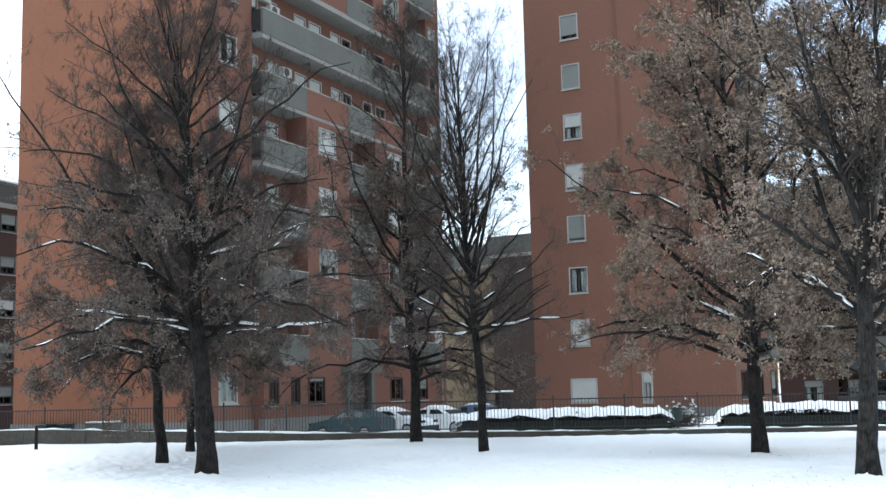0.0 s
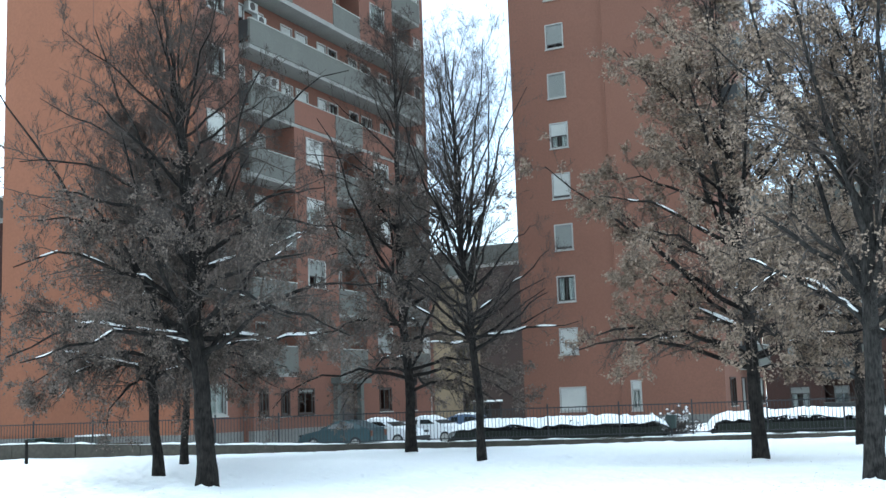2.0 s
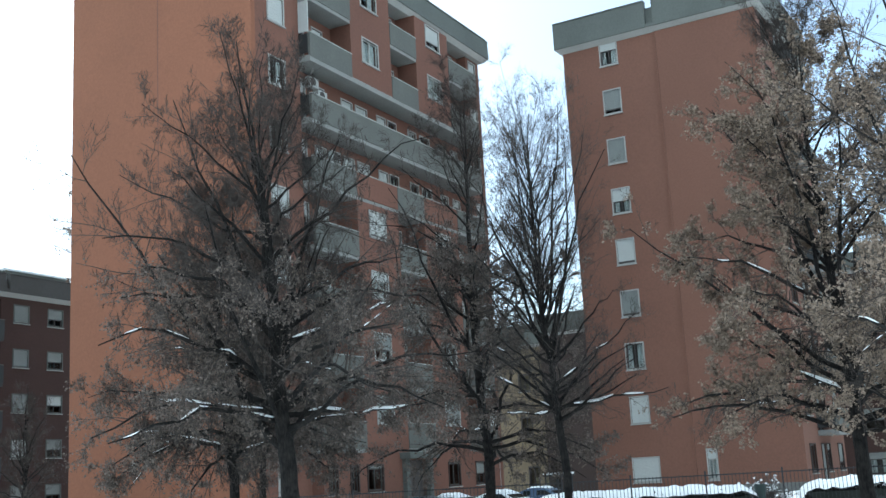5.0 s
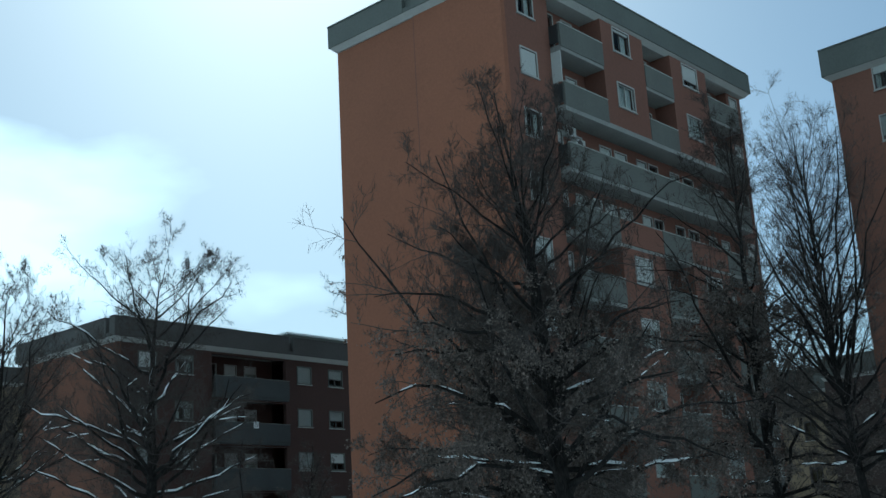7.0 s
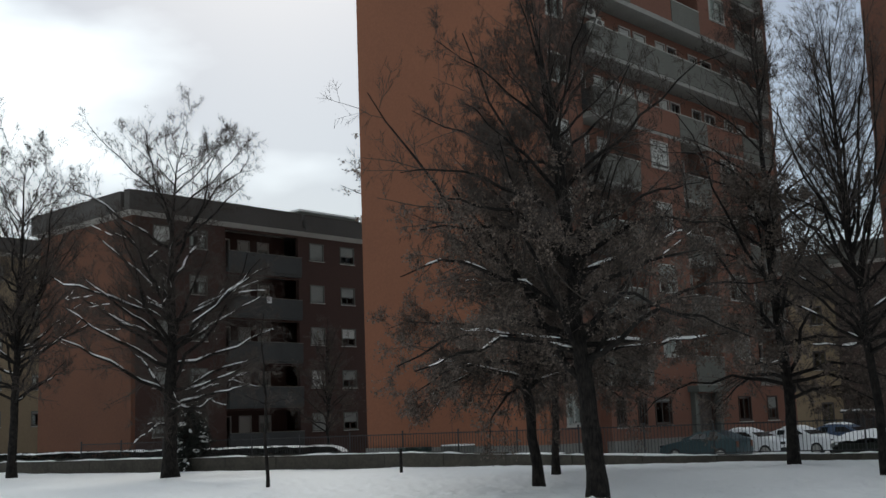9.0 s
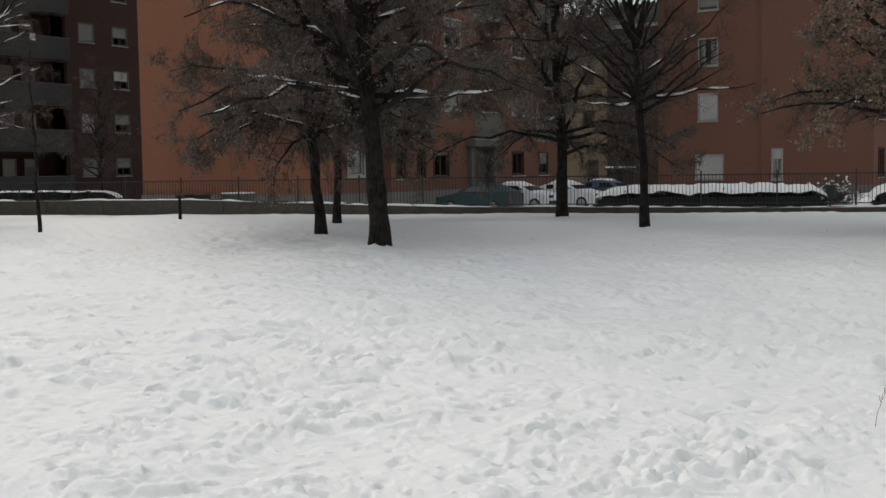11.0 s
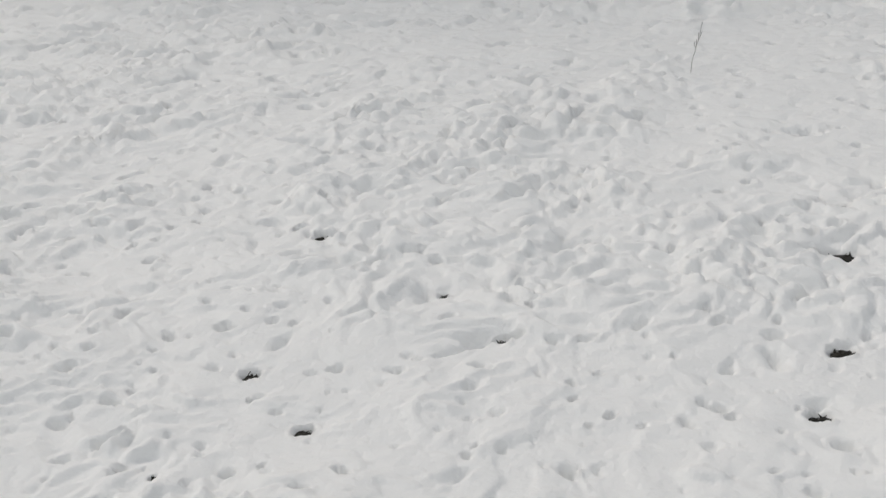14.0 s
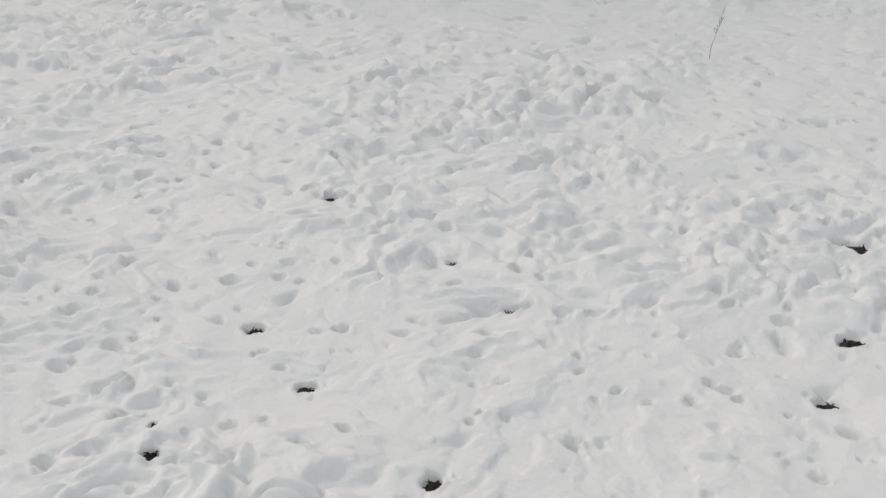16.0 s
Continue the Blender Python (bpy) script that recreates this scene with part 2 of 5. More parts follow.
def pierced(side, u0, u1, z0, z1, holes, thick=0.3):
    """A wall with rectangular openings (u0, u1, z0, z1) right through it, as one closed shell."""
    bm = bmesh.new()
    us = sorted({round(c, 4) for c in (u0, u1, *(min(max(h[k], u0), u1) for h in holes for k in (0, 1)))})
    zs = sorted({round(c, 4) for c in (z0, z1, *(min(max(h[k], z0), z1) for h in holes for k in (2, 3)))})
    nu, nz = len(us) - 1, len(zs) - 1
    solid = [[not any(h[0] < (us[i] + us[i + 1]) / 2 < h[1] and h[2] < (zs[j] + zs[j + 1]) / 2 < h[3] for h in holes) for j in range(nz)] for i in range(nu)]
    made = {}

    def vert(i, j, n):
        if (i, j, n) not in made:
            made[i, j, n] = bm.verts.new(side.p(us[i], -thick * n, zs[j]))
        return made[i, j, n]

    def is_solid(i, j):
        return 0 <= i < nu and 0 <= j < nz and solid[i][j]

    for i in range(nu):
        for j in range(nz):
            if not solid[i][j]:
                continue
            for n in (0, 1):
                bm.faces.new([vert(i, j, n), vert(i + 1, j, n), vert(i + 1, j + 1, n), vert(i, j + 1, n)])
            for di, dj, a, b in ((-1, 0, (i, j), (i, j + 1)), (1, 0, (i + 1, j), (i + 1, j + 1)), (0, -1, (i, j), (i + 1, j)), (0, 1, (i, j + 1), (i + 1, j + 1))):
                if not is_solid(i + di, j + dj):
                    bm.faces.new([vert(*a, 0), vert(*b, 0), vert(*b, 1), vert(*a, 1)])
    return bm


def prism(ring_a, ring_b):
    """A closed bar between two rings of points."""
    bm = bmesh.new()
    a, b = [bm.verts.new(c) for c in ring_a], [bm.verts.new(c) for c in ring_b]
    bm.faces.new(a)
    bm.faces.new(b)
    for k in range(len(a)):
        bm.faces.new((a[k - 1], a[k], b[k], b[k - 1]))
    return bm


def window(parent, side, u0, u1, z0, z1, shut=0.0, trim=PALE, curtain=0, deep=0.12, sill=True, blind=None):
    """A window in an opening: trim and frame, two panes, a roller shutter let down by the part shut, a sill."""
    w = 0.075
    fr = boxes((side.p(u0 - w, 0.035, z0 - w), side.p(u0, -deep, z1 + w)), (side.p(u1, 0.035, z0 - w), side.p(u1 + w, -deep, z1 + w)),
               (side.p(u0, 0.035, z1), side.p(u1, -deep, z1 + w)), (side.p(u0, 0.035, z0 - w), side.p(u1, -deep, z0)))
    ob = part("window", fr, trim, parent)
    mid = (u0 + u1) / 2
    zt = z1 - shut * (z1 - z0)
    if shut < 0.97:
        f = 0.06
        sash = boxes((side.p(u0, -deep + 0.05, z0), side.p(u0 + f, -deep, zt)), (side.p(u1 - f, -deep + 0.05, z0), side.p(u1, -deep, zt)),
                     (side.p(mid - f / 2, -deep + 0.06, z0), side.p(mid + f / 2, -deep, zt)),
                     (side.p(u0 + f, -deep + 0.05, z0), side.p(u1 - f, -deep, z0 + f)), (side.p(u0 + f, -deep + 0.05, zt - f), side.p(u1 - f, -deep, zt)))
        part("sash", sash, DARKFRAME if curtain < 2 else PALE, ob)
        for a, b in ((u0 + f, mid - f / 2), (mid + f / 2, u1 - f)):
            pane = part("pane", boxes((side.p(a, -deep + 0.02, z0 + f), side.p(b, -deep + 0.014, zt - f))), GLASS, ob)
            pane.visible_shadow = False
        if curtain:
            spans = ((u0, u1),) if curtain == 2 else ((u0, u0 + 0.3 * (u1 - u0)), (u0 + 0.6 * (u1 - u0), u1))
            for a, b in spans:
                steps = max(4, int((b - a) / 0.08))
                fold = [(a + (b - a) * k / steps, -deep - 0.07 - 0.04 * (k % 2)) for k in range(steps + 1)] + [(b, -deep - 0.14), (a, -deep - 0.14)]
                part("curtain", prism([side.p(u, n, z0) for u, n in fold], [side.p(u, n, z1) for u, n in fold]), CURTAIN, ob)
    part("room", boxes((side.p(u0 - 0.2, -1.2, z0 - 0.3), side.p(u1 + 0.2, -1.25, z1 + 0.2))), ROOM, ob)
    if shut > 0:
        n = max(2, int((z1 - zt) / 0.06))
        fold = []
        for k in range(n):
            a, b = zt + (z1 - zt) * k / n, zt + (z1 - zt) * (k + 1) / n
            fold += [(-deep + 0.07, a), (-deep + 0.085, a + 0.012), (-deep + 0.085, b - 0.012)]
        fold += [(-deep + 0.07, z1), (-deep + 0.055, z1), (-deep + 0.055, zt)]
        part("roller_shutter", prism([side.p(u0, m, z) for m, z in fold], [side.p(u1, m, z) for m, z in fold]), blind or SHUTTER, ob)
    if sill:
        part("sill", boxes((side.p(u0 - w - 0.04, 0.09, z0 - w - 0.05), side.p(u1 + w + 0.04, 0.0, z0 - w)), bevel=0.008), PALE, ob)
    return ob


def balcony(parent, side, u0, u1, floor, front, back, panel=GREYPANEL, ends=True, slab_low=0.28):
    """A slab with a solid parapet and a pale handrail; front and back are distances out of the wall plane."""
    # shaded panels get a slab and rail darkened to go with them
    sl = part("balcony", boxes((side.p(u0, front, floor - slab_low), side.p(u1, back, floor)), bevel=0.015), GREYSHADED if panel is GREYSHADED else CONCRETE, parent)
    t = 0.1
    pr = [(side.p(u0, front + 0.04, floor - 0.1), side.p(u1, front - t, floor + 1.1))]
    part("parapet_panel", boxes(*pr, bevel=0.01), panel, sl)
    if ends:
        part("end_panel", boxes((side.p(u0 - 0.03, front - t, floor + 0.12), side.p(u0 + 0.04, back + 0.02, floor + 1.06))), ENDPANEL, sl)
    part("handrail", boxes((side.p(u0, front + 0.06, floor + 1.1), side.p(u1, front - t - 0.02, floor + 1.15)), bevel=0.01), GREYPANEL if panel is GREYSHADED else PALE, sl)
    return sl


def cornice(parent, x0, x1, y0, y1, z0, z1, over, notches=(), mat=CORNICE):
    """A roof parapet of grey panels that stands out over the walls, with a chamfered foot; notches: (axis, from, to) gaps in it."""
    t = 0.35
    for axis, at, out, a, b in (("y", y0 - over, -1, x0 - over, x1 + over), ("y", y1 + over, 1, x0 - over, x1 + over),
                                ("x", x0 - over, -1, y0 - over + t, y1 + over - t), ("x", x1 + over, 1, y0 - over + t, y1 + over - t)):
        side = Side(axis, at, out)
        cuts = sorted((q, r) for ax, s, q, r in notches if ax == axis and s == out)
        start = a
        for q, r in cuts + [(b, b)]:
            part("roof_parapet", boxes((side.p(start, 0, z0 + 0.25), side.p(q, -t, z1)), bevel=0.02), mat, parent)
            part("coping", boxes((side.p(start, 0.05, z1), side.p(q, -t - 0.05, z1 + 0.07)), bevel=0.015), mat, parent)
            start = r
        for q, r in cuts:
            part("roof_parapet", boxes((side.p(q, -0.25, z0 + 0.25), side.p(r, -t - 0.1, z1 - 0.35))), mat, parent)
    bm = bmesh.new()
    lo = [bm.verts.new(c) for c in ((x0, y0, z0), (x1, y0, z0), (x1, y1, z0), (x0, y1, z0))]
    o = over - 0.04
    hi = [bm.verts.new(c) for c in ((x0 - o, y0 - o, z0 + 0.26), (x1 + o, y0 - o, z0 + 0.26), (x1 + o, y1 + o, z0 + 0.26), (x0 - o, y1 + o, z0 + 0.26))]
    bm.faces.new(lo)
    bm.faces.new(hi)
    for k in range(4):
        bm.faces.new((lo[k], lo[(k + 1) % 4], hi[(k + 1) % 4], hi[k]))
    part("soffit", bm, PALE, parent)
    part("roof", boxes(((x0 - o, y0 - o, z0 + 0.27), (x1 + o, y1 + o, z0 + 0.5))), mat, parent)
    part("roof_snow", boxes(((x0 - over + 0.4, y0 - over + 0.4, z0 + 0.504), (x1 + over - 0.4, y1 + over - 0.4, z0 + 0.62))), SNOW, parent)


rng = random.Random(7)

# ---- ground ----
def wall_y(x):
    """The line of the low wall that ends the lawn."""
    return 38.6 + 0.31 * x


# pits in the snow, place and half width: first those that reach the grass, then the shallower ones
HOLES = [(-2.84, 3.7, 0.048), (-2.11, 3.31, 0.022), (-1.77, 3.02, 0.034), (-0.9, 4.4, 0.044), (-0.84, 3.92, 0.066), (-0.76, 3.2, 0.042), (-0.77, 2.79, 0.036),
         (-2.46, 2.61, 0.036), (-2.12, 2.36, 0.036), (-2.38, 2.02, 0.014), (-5.97, 6.87, 0.06), (-1.56, 2.04, 0.026), (-2.29, 1.89, 0.025),
         (-15.86, 15.0, 0.054), (-15.75, 14.92, 0.043)]
HOLLOWS = [(-2.68, 3.63, 0.025), (-2.16, 3.28, 0.05), (-1.86, 2.99, 0.04), (-0.69, 3.32, 0.029), (-0.92, 3.08, 0.055), (-1.05, 2.98, 0.034),
           (-0.53, 3.05, 0.035), (-1.08, 2.66, 0.04), (-2.48, 2.8, 0.04), (-2.12, 2.15, 0.019), (-2.48, 3.16, 0.026), (-1.17, 5.46, 0.06),
           (-1.06, 6.08, 0.047), (-1.37, 6.55, 0.037), (-2.76, 5.89, 0.055), (-2.38, 5.94, 0.06), (-2.3, 5.25, 0.032), (-3.16, 4.89, 0.032),
           (-5.35, 5.74, 0.04), (-4.09, 5.69, 0.07), (-2.9, 5.12, 0.06), (-2.89, 2.19, 0.03), (-4.17, 9.45, 0.057), (-2.85, 8.16, 0.03),
           (-3.41, 10.0, 0.079), (-5.56, 5.17, 0.06), (-5.98, 4.9, 0.053), (-4.5, 8.16, 0.042), (-6.59, 4.67, 0.06), (-8.28, 6.65, 0.042)]


def value_noise(x, y, cell, seed):
    """Smooth noise from a hashed lattice, between -1 and 1."""
    gx, gy = x / cell, y / cell
    ix, iy = np.floor(gx), np.floor(gy)
    fx, fy = gx - ix, gy - iy
    fx, fy = fx * fx * fx * (fx * (fx * 6 - 15) + 10), fy * fy * fy * (fy * (fy * 6 - 15) + 10)

    def lattice(a, b):
        h = np.sin(a * 127.1 + b * 311.7 + seed * 74.7) * 43758.5453
        return (h - np.floor(h)) * 2 - 1

    return (lattice(ix, iy) * (1 - fx) + lattice(ix + 1, iy) * fx) * (1 - fy) + (lattice(ix, iy + 1) * (1 - fx) + lattice(ix + 1, iy + 1) * fx) * fy


def grid_mesh(name, verts, shape, mat):
    rows, cols = shape
    idx = np.arange(rows * cols).reshape(rows, cols)
    quads = np.stack([idx[:-1, :-1], idx[:-1, 1:], idx[1:, 1:], idx[1:, :-1]], -1).reshape(-1, 4)
    return array_mesh(name, verts, quads, mat)


def array_mesh(name, verts, quads, mat, smooth=True):
    me = bpy.data.meshes.new(name)
    me.vertices.add(len(verts))
    me.vertices.foreach_set("co", np.asarray(verts, np.float32).ravel())
    n = quads.shape[1]
    me.loops.add(quads.size)
    me.loops.foreach_set("vertex_index", quads.astype(np.int32).ravel())
    me.polygons.add(len(quads))
    me.polygons.foreach_set("loop_start", np.arange(0, quads.size, n, dtype=np.int32))
    me.polygons.foreach_set("loop_total", np.full(len(quads), n, np.int32))
    me.polygons.foreach_set("use_smooth", np.full(len(quads), smooth))
    me.update(calc_edges=True)
    me.materials.append(mat)
    return me


def smooth(s):
    s = np.clip(s, 0, 1)
    return s * s * (3 - 2 * s)


def snow_height(x, y, rings, turns):
    """Trampled snow: long swells, calm plates of crust with ragged edges, crumbled bands, old foot marks, and deep pits."""
    r = np.random.RandomState(11)
    z = 0.02 * value_noise(x, y, 3.1, 1) + 0.012 * value_noise(x, y, 0.9, 2)
    near = np.clip(1.75 - np.hypot(x + 2, y) / 30, 0.25, 1.15)
    trod = np.clip(0.62 + 0.7 * value_noise(x, y, 1.3, 3) + 0.75 * value_noise(x, y, 0.45, 13), 0.16, 1.35)
    wx = x + 0.13 * value_noise(x, y, 0.43, 21) + 0.05 * value_noise(x, y, 0.15, 23) + 0.022 * value_noise(x, y, 0.06, 25)
    wy = y + 0.13 * value_noise(x, y, 0.43, 22) + 0.05 * value_noise(x, y, 0.15, 24) + 0.022 * value_noise(x, y, 0.06, 26)
    puff = 0.03 * np.abs(value_noise(wx, wy, 0.38, 4)) + 0.024 * np.abs(value_noise(wx, wy, 0.17, 5)) + 0.024 * np.abs(value_noise(wx, wy, 0.075, 6)) + 0.008 * value_noise(wx, wy, 0.036, 7) - 0.022
    swell = z
    z = z + near * trod * puff
    for cell, seed, step in ((0.8, 31, 0.016), (0.42, 32, 0.018), (0.22, 33, 0.014), (0.12, 34, 0.008)):
        z = z + near * (0.3 + 0.7 * trod) * step * smooth(0.5 + value_noise(wx, wy, cell, seed) / 0.18)

    def dent(cx, cy, reach, shape, warp=1.0):
        d, a = math.hypot(cx - HUB[0], cy - HUB[1]), math.atan2(HUB[0] - cx, cy - HUB[1])
        i0, i1 = np.searchsorted(rings, (d - reach, d + reach))
        j0, j1 = np.searchsorted(turns, (a - reach / d, a + reach / d))
        if i1 > i0 and j1 > j0:
            part_ = (slice(i0, i1), slice(j0, j1))
            mid = min(np.searchsorted(rings, d), len(rings) - 1), min(np.searchsorted(turns, a), len(turns) - 1)
            ox, oy = wx[mid] - x[mid], wy[mid] - y[mid]
            sx, sy = x[part_] + warp * (wx[part_] - x[part_] - ox), y[part_] + warp * (wy[part_] - y[part_] - oy)
            z[part_] += shape(sx - cx, sy - cy)

    def bowl(size, long, depth, phi, rim=0.2):
        """A foot mark or the like: a hollow with a firm wall and a low rim."""
        def shape(ux, uy):
            u, v = ux * math.cos(phi) + uy * math.sin(phi), -ux * math.sin(phi) + uy * math.cos(phi)
            e = np.hypot(u / size, v / (size * long))
            return -depth * smooth((1.0 - e) / 0.75) + rim * depth * np.exp(-((e - 1.3) / 0.28) ** 2)
        return shape

    def pit(size, depth, phi):
        """A hole where a foot went in slanting: one wall runs down gently, the other is undercut and steep."""
        def shape(ux, uy):
            u, v = ux * math.cos(phi) + uy * math.sin(phi), -ux * math.sin(phi) + uy * math.cos(phi)
            e = np.hypot(u / size, (v - 0.4 * size) / (1.25 * size)) + 0.3 * value_noise(ux + 9, uy, 0.85 * size, 77) + 0.16 * value_noise(ux + 9, uy, 0.35 * size, 78)
            steep = smooth((v / size + 0.75 - 0.25 * np.cos(2.2 * u / size)) / 0.3)
            soft = np.hypot(u / (2.6 * size), (v - 1.1 * size) / (2.6 * size))
            return -depth * smooth((1.0 - e) / 0.8) * steep - 0.16 * depth * smooth(1.0 - soft) + 0.1 * depth * np.exp(-((e - 1.25) / 0.2) ** 2)
        return shape

    def crumb(size, height):
        def shape(ux, uy):
            return height / (1 + (np.hypot(ux, uy * 1.3) / size) ** 5)
        return shape

    for k in range(30000):
        d = 1.5 + 34 * r.rand() ** 0.66
        a = r.uniform(-0.1, 1.15)
        cx, cy = HUB[0] - d * math.sin(a), HUB[1] + d * math.cos(a)
        rough = 0.6 + 0.8 * float(value_noise(np.array(cx), np.array(cy), 1.5, 3))
        far = min(1, max(0, (d - 5) / 6))
        if r.rand() > rough * (0.6 + 0.4 * far) + 0.3 * far:
            continue
        if r.rand() < 0.45:
            dent(cx, cy, 0.25, crumb(r.uniform(0.012, 0.036) * (1 + 0.1 * far), r.uniform(0.006, 0.018) * (1 + 0.4 * far)))
        else:
            size = (r.uniform(0.015, 0.04) if r.rand() < 0.8 else r.uniform(0.04, 0.075)) * (1 + 0.15 * far)
            dent(cx, cy, 0.5, bowl(size, r.uniform(1.2, 3.0), size * r.uniform(0.25, 0.6) * (1 + 0.5 * far), r.uniform(0, math.pi)))
    # small deep pits where crusts broke
    for k in range(5600):
        d, a = 1.8 + 19 * r.rand() ** 0.8, r.uniform(-0.05, 1.05)
        size = (0.007 + 0.02 * r.rand() ** 2) * (1 + 0.06 * d)
        dent(HUB[0] - d * math.sin(a), HUB[1] + d * math.cos(a), 0.3, pit(size, size * r.uniform(0.8, 2.0), a + r.uniform(-0.7, 0.7)), 0.3)
    # the crust is whole and calm round the pits
    for cx, cy, size in HOLES + HOLLOWS:
        if size > 0.02 and math.hypot(cx, cy) < 9:
            z = swell + (z - swell) * (1 - 0.5 * np.exp(-((x - cx) ** 2 + (y - cy + 1.5 * size) ** 2) / (0.04 + 2.0 * size) ** 2))
    for k, (cx, cy, size) in enumerate(HOLES):
        dent(cx, cy, 0.6, pit(size, 0.04 + 1.7 * size, LOOK + 0.3 * math.sin(3 * k)), 0.28)
    for k, (cx, cy, size) in enumerate(HOLLOWS):
        dent(cx, cy, 0.6, pit(size, 0.008 + 0.75 * size, LOOK + 0.5 * math.sin(2 * k)), 0.55)
    # the long crack in the crust
    for k in range(16):
        dent(-1.93 + 0.0135 * k, 2.90 + 0.012 * k - 0.0006 * (k - 8) ** 2, 0.3, pit(0.016 + 0.001 * k, 0.012 + 0.0012 * k, LOOK - 0.5), 0.2)
    behind = np.clip((y - wall_y(x) - 0.1) / 0.35, 0, 1)
    fall = np.clip((y - wall_y(x) - 1.6) / 6.0, 0, 1) * np.clip((-13.0 - x) / 5.0, 0, 1)
    return z * (1 - 0.7 * behind) + 0.12 * behind - 0.62 * fall * fall * (3 - 2 * fall)


# the sheet is a wheel of rings and spokes, closest where the walker looks down
HUB = (-0.5, 0.06)
LOOK = radians(24)  # the way in which the walker's feet went in
rings = np.concatenate([[0.0, 0.3, 0.6, 0.9, 1.1], 1.2 * 1.0036 ** np.arange(527), 8.0 * 1.0042 ** np.arange(272), 25.0 * 1.012 ** np.arange(76)])
rings = np.concatenate([rings, rings[-1] * 1.12 ** np.arange(1, 39)])
turns = np.radians(np.concatenate([np.arange(-180, -3, 6.0), np.arange(-3, 64, 0.16), np.arange(65, 181, 5.0)]))
turns[-1] = math.pi
RR, AA = np.meshgrid(rings, turns, indexing="ij")
MX, MY = HUB[0] - RR * np.sin(AA), HUB[1] + RR * np.cos(AA)
MZ = snow_height(MX, MY, rings, turns)


def ground_z(x, y):
    """The height of the snow at a place near the walker."""
    d, a = math.hypot(x - HUB[0], y - HUB[1]), math.atan2(HUB[0] - x, y - HUB[1])
    i, j = np.searchsorted(rings, d) - 1, np.searchsorted(turns, a) - 1
    f, g = (d - rings[i]) / (rings[i + 1] - rings[i]), (a - turns[j]) / (turns[j + 1] - turns[j])
    return float((MZ[i, j] * (1 - f) + MZ[i + 1, j] * f) * (1 - g) + (MZ[i, j + 1] * (1 - f) + MZ[i + 1, j + 1] * f) * g)


ground = new("ground", grid_mesh("ground", np.stack([MX, MY, MZ], -1).reshape(-1, 3), MX.shape, SNOW))
tagged(ground, "trampled white snow over a wide lawn", "ground", kind="structure")


# ---- the tall block with the long balconies ----
BASE, TOP = -0.9, 26.675


